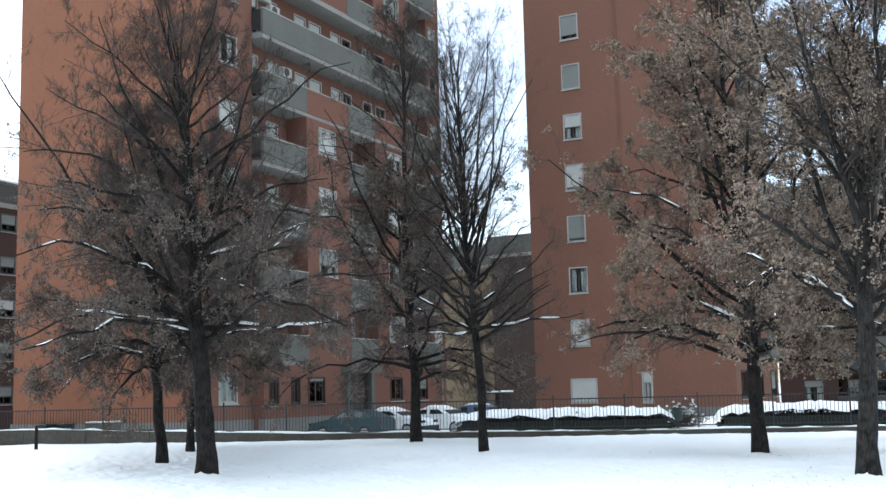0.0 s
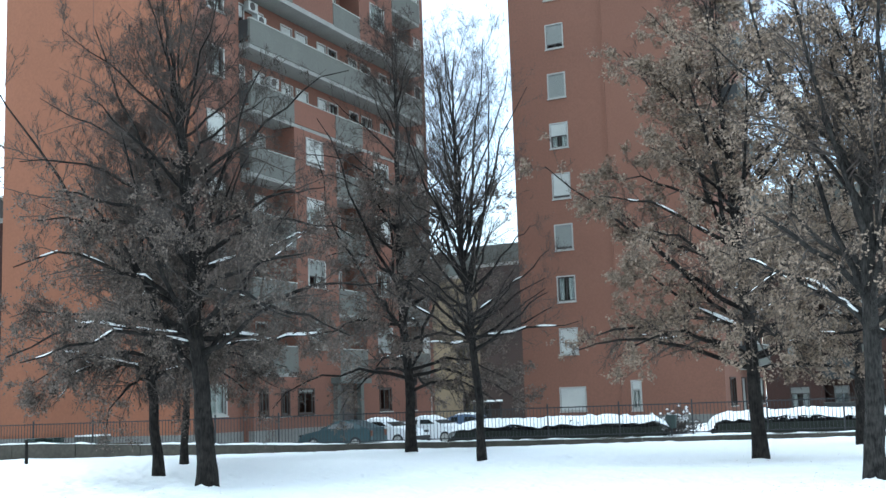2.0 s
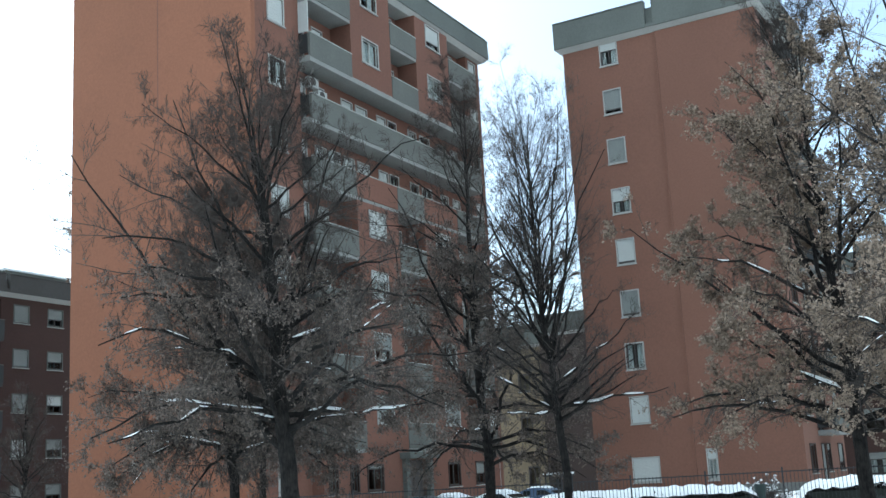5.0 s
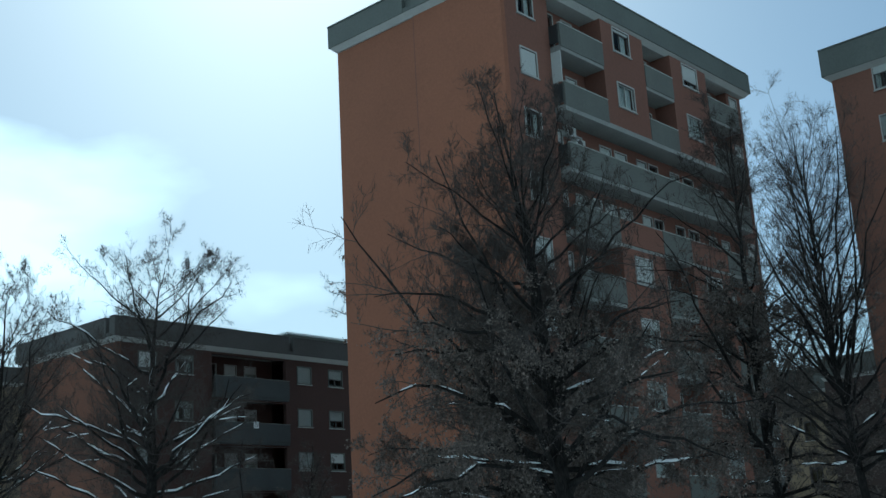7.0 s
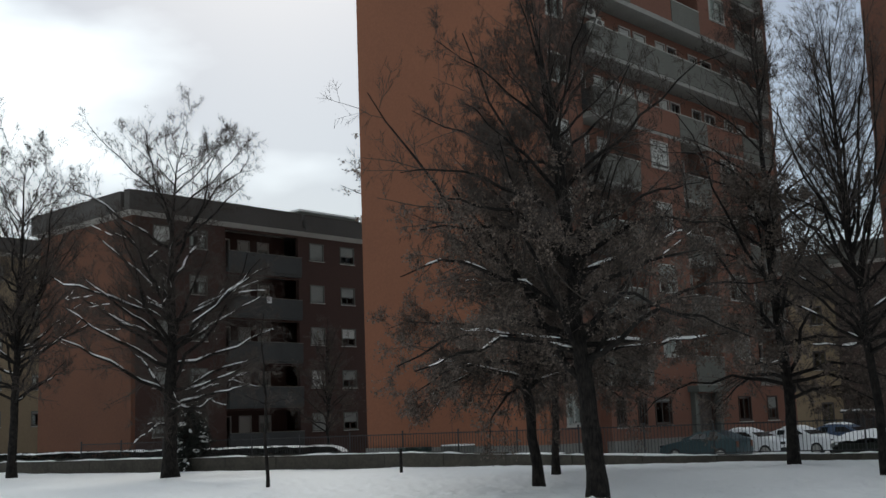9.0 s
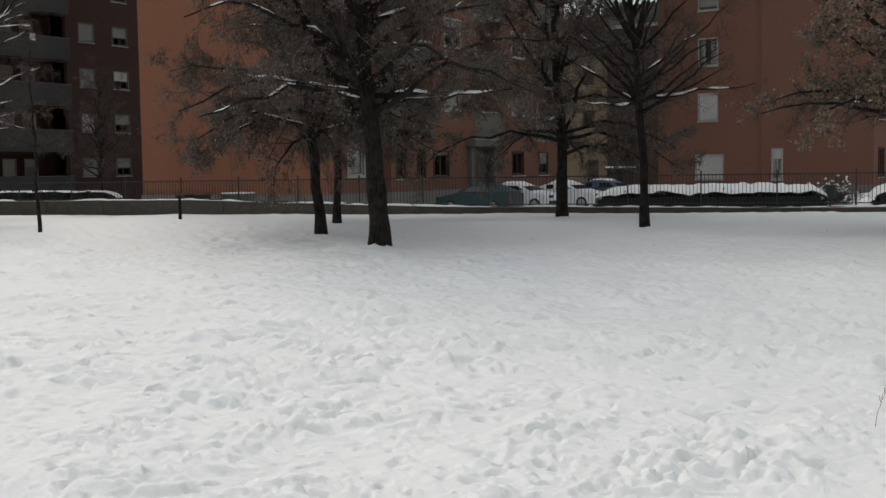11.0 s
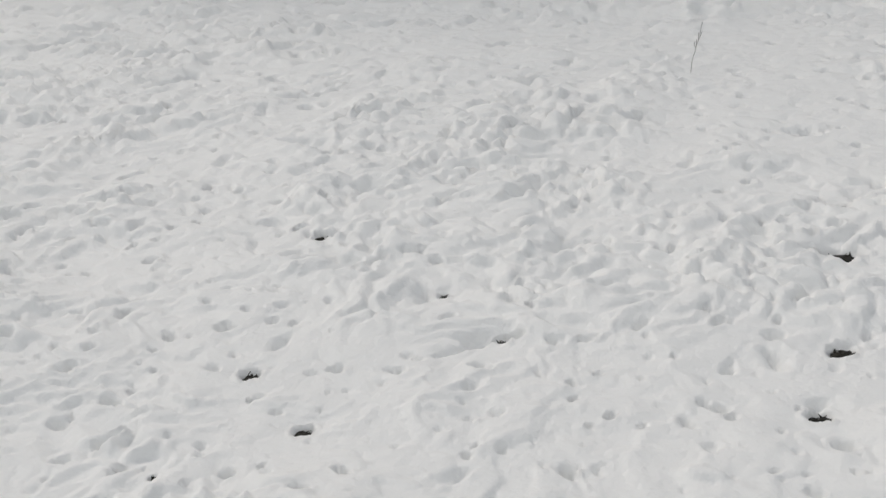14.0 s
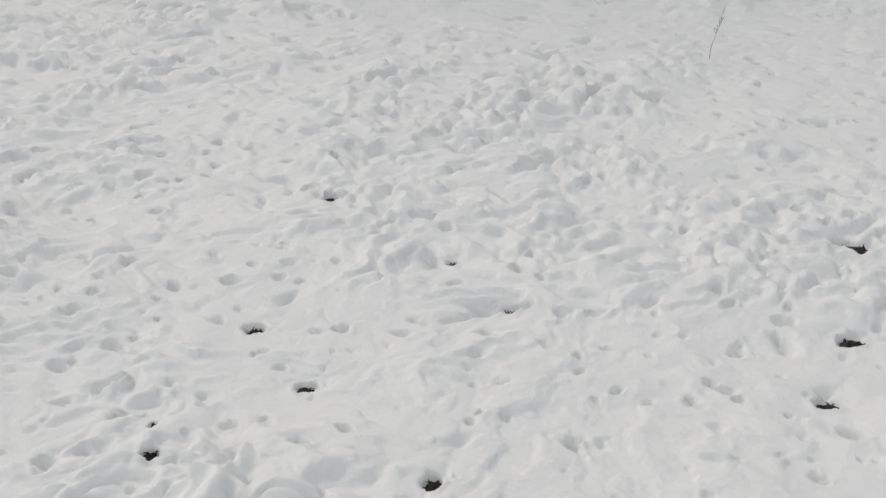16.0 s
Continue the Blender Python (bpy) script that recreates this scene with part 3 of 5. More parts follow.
def apartment_block():
    t = thing("apartment_building", "nine-storey terracotta apartment block with grey balconies and roof parapet", "building")
    x0, x1, y0, y1 = -41.03, -30.14, 35.74, 58.44
    front, deep = x1 + 0.6, x1 - 0.6
    end, col, out, back = Side("y", y0, -1), Side("x", x1, 1), Side("x", front, 1), Side("x", deep, 1)
    floors = [24.2 - 3 * k for k in range(9)]
    cut = -35.5
    L, W2, M, W3, R = (39.34, 42.91), (42.91, 46.74), (46.74, 49.49), (49.49, 53.27), (53.27, 56.74)
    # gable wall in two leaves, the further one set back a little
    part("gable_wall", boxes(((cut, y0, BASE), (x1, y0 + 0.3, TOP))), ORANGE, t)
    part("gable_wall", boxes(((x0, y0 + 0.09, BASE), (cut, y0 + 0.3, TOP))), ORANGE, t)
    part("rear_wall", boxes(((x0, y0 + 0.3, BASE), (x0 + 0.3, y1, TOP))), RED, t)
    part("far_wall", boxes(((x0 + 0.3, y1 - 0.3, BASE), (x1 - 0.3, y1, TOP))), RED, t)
    # corner column with its windows
    w1 = (36.99, 38.13)
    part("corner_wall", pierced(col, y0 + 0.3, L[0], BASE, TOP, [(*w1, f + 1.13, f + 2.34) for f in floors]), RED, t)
    shut1 = [0.05, 1.0, 0.0, 0.0, 1.0, 0.9, 1.0, 0.4, 0.0]
    for k, f in enumerate(floors):
        window(t, col, *w1, f + 1.13, f + 2.34, shut1[k], curtain=(1, 0, 1, 1, 0, 0, 0, 1, 2)[k], blind=GREYBLIND if k > 5 else None)
    part("side_wall", boxes(((deep, L[0] - 0.3, BASE), (x1 - 0.3, L[0], TOP))), RED, t)
    w5 = (57.1, 57.9)
    part("corner_wall", pierced(col, R[1], y1, BASE, TOP, [(*w5, f + 0.6, f + 2.25) for f in floors]), RED, t)
    for k, f in enumerate(floors):
        window(t, col, *w5, f + 0.6, f + 2.25, (0.3, 0.6, 0.0, 1.0)[k % 4])
    part("side_wall", boxes(((deep, R[1], BASE), (x1 - 0.3, R[1] + 0.3, TOP))), RED, t)
    # wall at the back of the balconies, with doors and windows
    doors, holes = [], []
    for k, f in enumerate(floors[:8]):
        for a, kind in ((39.7, "d"), (41.3, "w"), (47.05, "d"), (48.15, "w"), (53.75, "d"), (55.2, "w")):
            doors.append((a, a + 0.8, f + (0.02 if kind == "d" else 0.85), f + 2.25, k))
        if k in (2, 3):
            for a, b in ((43.7, 44.6), (45.0, 46.0), (50.3, 51.1), (51.6, 52.6)):
                doors.append((a, b, f + (0.02 if a in (43.7, 50.3) else 0.85), f + 2.25, k))
    holes = [d[:4] for d in doors]
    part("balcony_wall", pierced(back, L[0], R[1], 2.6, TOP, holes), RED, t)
    for n, (a, b, za, zb, k) in enumerate(doors):
        window(t, back, a, b, za, zb, (0.0, 0.55, 0.0, 1.0, 0.25)[n * 7 % 5], curtain=n % 3, sill=False)
    # projecting rooms
    for k, f in enumerate(floors):
        if k in (2, 3, 8):
            continue
        for (a, b), (wa, wb), s in ((W2, (43.98, 45.41), (0.1, 0.0, 0, 0, 0.9, 0.3, 0.6, 0.2)[k]), (W3, (50.72, 52.21), (0.7, 0.0, 0, 0, 0.2, 0.8, 0.1, 1.0)[k])):
            part("room_wall", pierced(out, a, b, f - 0.28, f + (2.48 if k == 0 else 2.72), [(wa, wb, f + 1.13, f + 2.34)]), RED, t)
            for c in (a, b - 0.3):
                part("room_side_wall", boxes(((deep, c, f - 0.28), (front - 0.3, c + 0.3, f + (2.48 if k == 0 else 2.72)))), RED, t)
            window(t, out, wa, wb, f + 1.13, f + 2.34, s, curtain=1 + k % 2, blind=GREYBLIND if k > 5 else None)
    for k, f in enumerate(floors[:8]):
        if k == 2:
            balcony(t, out, L[0], R[1], f, 0, -1.2, slab_low=0.3)
            continue
        if k == 1:
            part("floor_slab", boxes((out.p(L[0] - 0.02, 0.03, f - 0.32), out.p(R[1], -1.19, f - 0.06)), bevel=0.01), CONCRETE, t)
        for a, b in (L, M, R):
            balcony(t, out, a + 0.003, b - 0.003, f, 0, -1.2, ends=a == L[0])
        if k == 3:
            for a, b in (W2, W3):
                balcony(t, out, a, b, f, -0.02, -1.2, RED, False)
    # closed-in side of one balcony, air conditioners, satellite dishes
    part("side_screen", boxes((out.p(L[0] - 0.02, -0.05, floors[1] + 1.16), out.p(L[0] + 0.03, -0.6, floors[0] - 0.3))), SHUTTER, t)
    for u, z in ((40.5, floors[2] + 2.0), (41.2, floors[2] + 1.5), (42.2, floors[3] + 1.7)):
        a = part("air_conditioner", boxes((back.p(u, 0.35, z), back.p(u + 0.75, 0.05, z + 0.5)), bevel=0.03), SHUTTER, t, "pale air conditioner unit on brackets")
        bm = bmesh.new()
        bmesh.ops.create_cone(bm, cap_ends=True, segments=20, radius1=0.19, radius2=0.19, depth=0.04, matrix=Matrix.Translation(back.p(u + 0.3, 0.36, z + 0.25)) @ pose(0, 0, 0, 0, 90, 0))
        part("fan_grille", bm, DARKFRAME, a)
    # street level: windows, portal and plinth
    gw = [(39.8, 40.4, 0), (41.5, 42.1, 0), (42.9, 44.2, 0.1), (50.7, 51.9, 0.0), (53.8, 54.8, 0.5)]
    part("street_wall", pierced(out, L[0], R[1], 0.55, 2.915, [(a, b, 1.2, 2.32) for a, b, s in gw] + [(46.3, 48.3, -0.3, 2.55)]), RED, t)
    for a, b, s in gw:
        window(t, out, a, b, 1.2, 2.32, s, UMBER, curtain=0, blind=GREYBLIND)
    for a in (L[0], R[1] - 0.3):
        part("street_side_wall", boxes(((deep, a, BASE), (front - 0.3, a + 0.3, 2.915))), RED, t)
    portal = part("portal", boxes((out.p(46.0, 0.25, -0.6), out.p(46.3, -0.3, 2.6)), (out.p(48.3, 0.25, -0.6), out.p(48.6, -0.3, 2.6)), (out.p(45.8, 0.6, 2.6), out.p(48.8, -0.3, 2.9)), bevel=0.02), CORNICE, t, "grey stone entrance portal")
    part("entrance_door", boxes((out.p(46.3, -0.2, -0.5), out.p(47.28, -0.26, 2.55)), (out.p(47.32, -0.2, -0.5), out.p(48.3, -0.26, 2.55)), bevel=0.01), DARKFRAME, portal)
    part("plinth", boxes((out.p(L[0], 0.05, BASE), out.p(R[1], -0.3, 0.55))), PLINTH, t)
    part("plinth", boxes(((x0, y0 - 0.05, BASE), (x1 + 0.05, y0, 0.55)), ((x1, y0, BASE), (x1 + 0.05, L[0], 0.55))), PLINTH, t)
    cornice(t, x0, x1 + 0.34, y0, y1, 26.68, 28.08, 0.3, [("y", -1, -35.95, -35.35)])
    part("downpipe", boxes(((cut - 0.08, y0 + 0.02, 0.4), (cut - 0.01, y0 + 0.09, TOP))), RED, t)
    corner = Matrix.Translation((x1, 35.24, 0))
    t.matrix_basis = corner @ pose(0, 0, 0, 0, 0, 2.62) @ corner.inverted()
    return t


apartment_block()


def second_block():
    t = thing("apartment_building", "nine-storey dark terracotta apartment block with a column of small windows", "building")
    x0, x1, y0, y1 = -25.82, -14.2, 59.41, 69.6
    TOP = 26.3
    end, side = Side("y", y0, -1), Side("x", x1, 1)
    floors = [24.0 - 3 * k for k in range(9)]
    cut = -19.96
    ws = [(-23.43, -22.44, f + 1.0, f + 2.38) for f in floors]
    ws[8] = (-23.58, -22.12, 0.8, 2.03)
    extra = [(-19.32, -18.86, 0.75, 2.28)]
    part("gable_wall", pierced(end, x0, cut, BASE, TOP, ws), RUST, t)
    part("gable_wall", pierced(Side("y", y0 - 0.1, -1), cut, x1, BASE, TOP, extra, 0.4), RUST, t)
    shut = [0.35, 0.82, 1.0, 0.5, 0.9, 0.9, 0.0, 1.0, 1.0]
    for k, (a, b, za, zb) in enumerate(ws):
        window(t, end, a, b, za, zb, shut[k], curtain=(1, 0, 0, 1, 0, 0, 1, 0, 0)[k], blind=GREYBLIND if k in (1, 2, 5) else None)
    for a, b, za, zb in extra:
        window(t, Side("y", y0 - 0.1, -1), a, b, za, zb, 0.3, curtain=2)
    part("downpipe", boxes(((cut - 0.12, y0 - 0.1, 0.3), (cut - 0.02, y0 - 0.01, TOP)), bevel=0.01), RUST, t)
    part("rear_wall", boxes(((x0, y0 + 0.3, BASE), (x0 + 0.3, y1, TOP))), RUST, t)
    part("far_wall", boxes(((x0 + 0.3, y1 - 0.3, BASE), (x1 - 0.3, y1, TOP))), RUST, t)
    holes, bal = [], []
    for k, f in enumerate(floors):
        for a in (60.4, 67.6):
            holes.append((a, a + 1.25, f + 0.85, f + 2.25))
        for a in (62.8,):
            bal.append((a, a + 3.0, f))
            holes.append((a + 0.4, a + 1.3, f + 0.02, f + 2.25))
            holes.append((a + 1.7, a + 2.6, f + 0.85, f + 2.25))
    part("side_wall", pierced(side, y0 + 0.3, y1, BASE, TOP, holes), RUST, t)
    for n, (a, b, za, zb) in enumerate(holes):
        window(t, side, a, b, za, zb, (0.0, 0.7, 1.0, 0.2)[n * 5 % 4], UMBER, blind=GREYBLIND)
    for a, b, f in bal:
        if f > 1:
            balcony(t, side, a, b, f, 1.1, 0.0)
    part("plinth", boxes(((x0, y0 - 0.16, BASE), (x1 + 0.05, y0 - 0.1, 0.4))), PLINTH, t)
    cornice(t, x0, x1, y0, y1, TOP, 28.15, 0.4, [("y", -1, -20.4, -19.95), ("y", -1, -14.5, -14.25)])
    corner = Matrix.Translation((x0, y0, 0))
    t.matrix_basis = corner @ pose(0, 0, 0, 0, 0, 1.07) @ corner.inverted()
    return t


second_block()


def antenna():
    t = thing("roof_antenna", "thin metal television aerial on the roof", "antenna")
    mast = part("mast", boxes(((-17.12, 64.18, 27.0), (-17.06, 64.24, 32.3))), METAL, t)
    for z, h in ((30.3, 1.2), (31.9, 1.6), (31.2, 1.4)):
        bm = bmesh.new()
        box(bm, (-17.1 - h, 64.2, z), (-17.08 + h, 64.225, z + 0.025))
        for k in range(6):
            x = -17.09 - h + 2 * h * k / 5
            box(bm, (x, 63.7, z), (x + 0.02, 64.75, z + 0.018))
        tagged(part("boom", bm, METAL, mast), "thin metal rods of the aerial", kind="stuff")


antenna()


def low_block(name_label, x0, x1, y0, y1, top, floors, paint_end, paint_side, wins, bay, roofbits, turn=0.0, notches=()):
    """A lower apartment house with its long side towards +x: window columns and one bay of balconies."""
    t = thing("apartment_building", name_label, "building")
    side, end = Side("x", x1, 1), Side("y", y0, -1)
    holes = []
    for f in floors:
        for a, b in wins:
            holes.append((a, b, f + 1.14, f + 2.26))
    bays = [(*bay, f, f + 2.6) for f in floors] if bay else []
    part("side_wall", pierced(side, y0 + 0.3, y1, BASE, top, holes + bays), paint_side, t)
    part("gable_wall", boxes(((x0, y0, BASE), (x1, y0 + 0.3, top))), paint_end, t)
    part("rear_wall", boxes(((x0, y0 + 0.3, BASE), (x0 + 0.3, y1, top))), paint_end, t)
    part("far_wall", boxes(((x0 + 0.3, y1 - 0.3, BASE), (x1 - 0.3, y1, top))), paint_end, t)
    for n, (a, b, za, zb) in enumerate(holes):
        window(t, side, a, b, za, zb, (0.85, 1.0, 0.15, 0.55, 0.95, 0.3)[n * 5 % 6], CORNICE, curtain=n % 3, blind=GREYBLIND if n % 5 else None)
    if bay:
        back = Side("x", x1 - 1.5, 1)
        dh = []
        for f in floors:
            u = bay[0] + 0.5
            while u < bay[1] - 1.2:
                dh.append((u, u + 0.9, f + 0.02, f + 2.2))
                u += 1.7
            balcony(t, side, bay[0], bay[1], f, 0.35, -1.5, GREYSHADED, ends=False)
        part("balcony_wall", pierced(back, bay[0], bay[1], BASE, top, dh), paint_side, t)
        for n, (a, b, za, zb) in enumerate(dh):
            window(t, back, a, b, za, zb, (0.0, 0.5, 0.2)[n % 3], curtain=n % 3, sill=False)
    cornice(t, x0, x1, y0, y1, top, top + 1.45, 0.5, notches, LOWCORNICE)
    for a, b in roofbits:
        part("roof_housing", boxes((a, b), bevel=0.03), CORNICE, t)
        part("roof_snow", boxes(((a[0] - 0.2, a[1] - 0.2, b[2] + 0.004), (b[0] + 0.2, b[1] + 0.2, b[2] + 0.14)), bevel=0.05), SNOW, t)
    corner = Matrix.Translation((x1, y0, 0))
    t.matrix_basis = corner @ pose(0, 0, 0, 0, 0, turn) @ corner.inverted()
    return t


# the balcony side carries its shade in the paint, darker than the gable
low_block("five-storey brick-red apartment house with grey balconies and snowy roof", -73.3, -62.1, 34.79, 66.0, 15.05, [12.3, 9.3, 6.3, 3.3, 0.3], SIENNA, REDSHADED,
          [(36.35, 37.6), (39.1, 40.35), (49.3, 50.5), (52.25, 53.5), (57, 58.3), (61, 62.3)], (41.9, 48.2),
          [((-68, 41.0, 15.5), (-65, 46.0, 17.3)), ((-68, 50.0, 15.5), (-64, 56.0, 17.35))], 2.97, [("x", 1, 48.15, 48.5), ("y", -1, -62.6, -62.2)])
low_block("beige apartment house with a flat dark roof", -103.0, -91.0, 25.0, 52.0, 16.6, [13.5, 10.5, 7.5, 4.5, 1.5], BEIGE, BEIGE,
          [(26.5, 27.8), (30, 31.3), (34, 35.3), (38, 39.3), (42, 43.3), (46, 47.3)], None, [((-98, 34, 17.0), (-94, 39, 18.6))])


def facing_block(label, x0, x1, y0, y1, top, floors, wins, bays):
    """A lower apartment house with its long side towards -y."""
    t = thing("apartment_building", label, "building")
    side = Side("y", y0, -1)
    holes = [(a, b, f + 0.85, f + 2.25) for f in floors for a, b in wins]
    recess = [(a, b, f, f + 2.6) for f in floors for a, b in bays]
    part("front_wall", pierced(side, x0, x1, BASE, top, holes + recess), REDSHADED, t)
    part("gable_wall", boxes(((x0, y0 + 0.3, BASE), (x0 + 0.3, y1, top))), REDSHADED, t)
    part("gable_wall", boxes(((x1 - 0.3, y0 + 0.3, BASE), (x1, y1, top))), REDSHADED, t)
    part("rear_wall", boxes(((x0 + 0.3, y1 - 0.3, BASE), (x1 - 0.3, y1, top))), REDSHADED, t)
    for n, (a, b, za, zb) in enumerate(holes):
        window(t, side, a, b, za, zb, (0.5, 0.0, 0.15, 0.55, 0.3)[n * 3 % 5], UMBER, curtain=n % 3, blind=GREYBLIND)
    back = Side("y", y0 + 1.5, -1)
    for a, b in bays:
        dh = []
        for f in floors:
            dh += [(a + 0.5, a + 1.4, f + 0.02, f + 2.2), (a + 2.2, a + 3.2, f + 0.85, f + 2.2)]
            balcony(t, side, a, b, f, 0.35, -1.5, GREYSHADED, ends=False)
        part("balcony_wall", pierced(back, a, b, BASE, top, dh), REDSHADED, t)
        for n, d in enumerate(dh):
            window(t, back, *d, (0.0, 0.5, 0.2)[n % 3], curtain=n % 3, sill=False)
    cornice(t, x0, x1, y0, y1, top, top + 1.4, 0.4)
    part("roof_housing", boxes(((x0 + 2, y0 + 2, top + 0.5), (x0 + 6, y0 + 6, top + 2.4)), bevel=0.03), CORNICE, t)
    part("roof_snow", boxes(((x0 + 1.8, y0 + 1.8, top + 2.404), (x0 + 6.2, y0 + 6.2, top + 2.55)), bevel=0.05), SNOW, t)


facing_block("five-storey dark red apartment house with grey balconies and snowy roof", -17.2, 24.0, 82.5, 94.0, 14.2, [11.4, 8.4, 5.4, 2.4, -0.6],
             [(-15.5, -14.2), (-8.3, -7.0), (-5.8, -4.5), (1.5, 2.8), (4.2, 5.5), (12, 13.3), (16, 17.3)], [(-13.2, -9.2), (-3.6, 0.6), (7.0, 11.0)])


def back_house():
    t = thing("apartment_building", "narrow beige house with small windows and a dark roof", "building")
    end = Side("y", 80.6, -1)
    wins = [(-41.2, -40.3, 8.0, 9.3), (-41.2, -40.3, 4.6, 5.9), (-40.8, -40.0, 0.1, 2.0)]
    part("front_wall", pierced(end, -52.0, -38.0, BASE, 11.4, wins), BEIGE, t)
    for a, b, za, zb in wins:
        window(t, end, a, b, za, zb, 0.0, DARKFRAME)
    part("rear_wall", boxes(((-52.0, 81.0, BASE), (-38.0, 95.0, 11.4))), BEIGE, t)
    cornice(t, -52.0, -38.0, 80.6, 95.0, 11.4, 13.2, 0.3)
    t = thing("apartment_building", "dark brown house with a flat roof beside the beige one", "building")
    part("front_wall", boxes(((-37.9, 78.0, BASE), (-28.0, 92.0, 11.8))), UMBER, t)
    cornice(t, -37.9, -28.0, 78.0, 92.0, 11.8, 13.4, 0.2)


back_house()


# ---- low wall and iron fence ----
def rise_at(x):
    """The wall stands a little higher where the street falls away."""
    return 0.3 * np.clip((-22.0 - x) / 9.0, 0, 1) + 0.06 * np.clip((-12.0 - x) / 8.0, 0, 1)


def low_wall():
    t = thing("low_wall", "low weathered concrete wall capped with snow", "wall", kind="structure")
    along = math.degrees(math.atan(0.31))
    block = bmesh.new()
    box(block, (-1.245, -0.14, -0.6), (1.245, 0.14, 0.2), 0.02)
    me = bpy.data.meshes.new("block")
    block.to_mesh(me)
    block.free()
    me.materials.append(KERB)
    r = random.Random(3)
    for k in range(-34, 18):
        x = 2.5 * k * math.cos(radians(along))
        ob = new("block", me)
        ob.parent = t
        ob.matrix_basis = pose(x, wall_y(x), r.uniform(-0.012, 0.012) + rise_at(x), 0, 0, along)
    xs = np.arange(-80, 42, 0.12)
    c, s = math.cos(radians(along)), math.sin(radians(along))
    prof = np.array([(-0.15, 0.195), (-0.16, 0.23), (-0.08, 0.275), (0.06, 0.28), (0.17, 0.23), (0.18, 0.1)])
    h = 0.6 * np.clip(0.75 + 0.6 * value_noise(xs, xs * 0, 1.3, 8) + 0.35 * value_noise(xs, xs * 0, 0.3, 9), 0.1, 1.3)
    v = np.zeros((len(xs), len(prof), 3))
    for j, (n, z) in enumerate(prof):
        v[:, j, 0] = xs - s * n
        v[:, j, 1] = wall_y(xs) + c * n
        v[:, j, 2] = rise_at(xs) + (0.17 + (z - 0.17) * h if z > 0.19 else z)
    ob = new("snow_cap", grid_mesh("snow_cap", v.reshape(-1, 3), (len(xs), len(prof)), SNOW))
    ob.parent = t


low_wall()


def fence_run():
    along = math.degrees(math.atan(0.31))
    c, s = math.cos(radians(along)), math.sin(radians(along))

    def shared(name, bm):
        me = bpy.data.meshes.new(name)
        bm.to_mesh(me)
        bm.free()
        me.materials.append(METAL)
        return me

    bar = shared("bar", boxes(((-0.008, -0.008, 0.16), (0.008, 0.008, 1.14))))
    post = shared("post", boxes(((-0.025, -0.025, -0.1), (0.025, 0.025, 1.24))))
    rail = shared("rail", boxes(((0, -0.018, -0.018), (2.4, 0.018, 0.018))))
    for k in range(-21, 6):
        x = 2.4 * k * c - 1.0 * s
        t = thing("fence_panel", "dark iron fence panel with thin upright bars", "fence", "iron fence along the low wall")
        t.matrix_basis = pose(x, wall_y(2.4 * k * c) + 1.0 * c, 0.12, 0, 0, along)
        for name, me, px, pz in [("post", post, 0, 0), ("rail", rail, 0, 0.16), ("rail", rail, 0, 1.1)] + [("bar", bar, 0.12 * j, 0) for j in range(1, 20)]:
            ob = new(name, me)
            ob.parent = t
            ob.location = (px, 0, pz)


fence_run()


# ---- trees ----
UP = np.array([0, 0, 1.0])


def unit(a):
    return a / np.maximum(np.linalg.norm(a, axis=-1, keepdims=True), 1e-9)


def grow(r, origin, way, length, bend, points, wiggle):
    """Paths (n, points, 3) of branches that bend up (bend > 0) or droop along their length."""
    n = len(origin)
    s = np.linspace(0, 1, points)[None, :, None]
    path = origin[:, None] + way[:, None] * (length[:, None, None] * s) + UP * (bend * length)[:, None, None] * s ** 2
    steps = r.normal(size=(n, points, 3)) * (wiggle * length / points)[:, None, None]
    steps[:, 0] = 0
    return path + np.cumsum(steps, 1)


def tubes(path, radius, sides):
    """Vertices and quads of tapered tubes along the paths."""
    n, m, _ = path.shape
    way = unit(np.gradient(path, axis=1))
    ref = np.where(np.abs(way[:, :1, 2:]) > 0.9, np.array([1.0, 0, 0]), UP)
    a = unit(np.cross(way, ref))
    b = np.cross(way, a)
    ang = np.arange(sides) * 2 * math.pi / sides
    ring = a[:, :, None] * np.cos(ang)[:, None] + b[:, :, None] * np.sin(ang)[:, None]
    v = path[:, :, None] + ring * radius[:, :, None, None]
    idx = np.arange(n * m * sides).reshape(n, m, sides)
    nxt = np.roll(idx, -1, 2)
    q = np.stack([idx[:, :-1], nxt[:, :-1], nxt[:, 1:], idx[:, 1:]], -1).reshape(-1, 4)
    return v.reshape(-1, 3), q


def shoots(r, path, radius, per, lo, hi, angle, ratio, up=0.0, thin=0.5):
    """Side branches: from each path, per of them between lo and hi of its length."""
    n, m, _ = path.shape
    who = np.repeat(np.arange(n), per)
    t = r.uniform(lo, hi, len(who))
    f = t * (m - 1)
    i = np.minimum(f.astype(int), m - 2)
    g = (f - i)[:, None]
    origin = path[who, i] * (1 - g) + path[who, i + 1] * g
    tang = unit(path[who, i + 1] - path[who, i])
    side = unit(np.cross(tang, r.normal(size=(len(who), 3))))
    side = unit(side + UP * up)
    a = np.radians(r.uniform(angle[0], angle[1], len(who)))[:, None]
    way = unit(tang * np.cos(a) + side * np.sin(a))
    whole = np.linalg.norm(path[:, -1] - path[:, 0], axis=1)
    length = whole[who] * ratio * r.uniform(0.55, 1.15, len(who)) * (1.15 - 0.6 * t)
    rad = (radius[who, i] * (1 - g[:, 0]) + radius[who, i + 1] * g[:, 0]) * thin
    return origin, way, length, rad


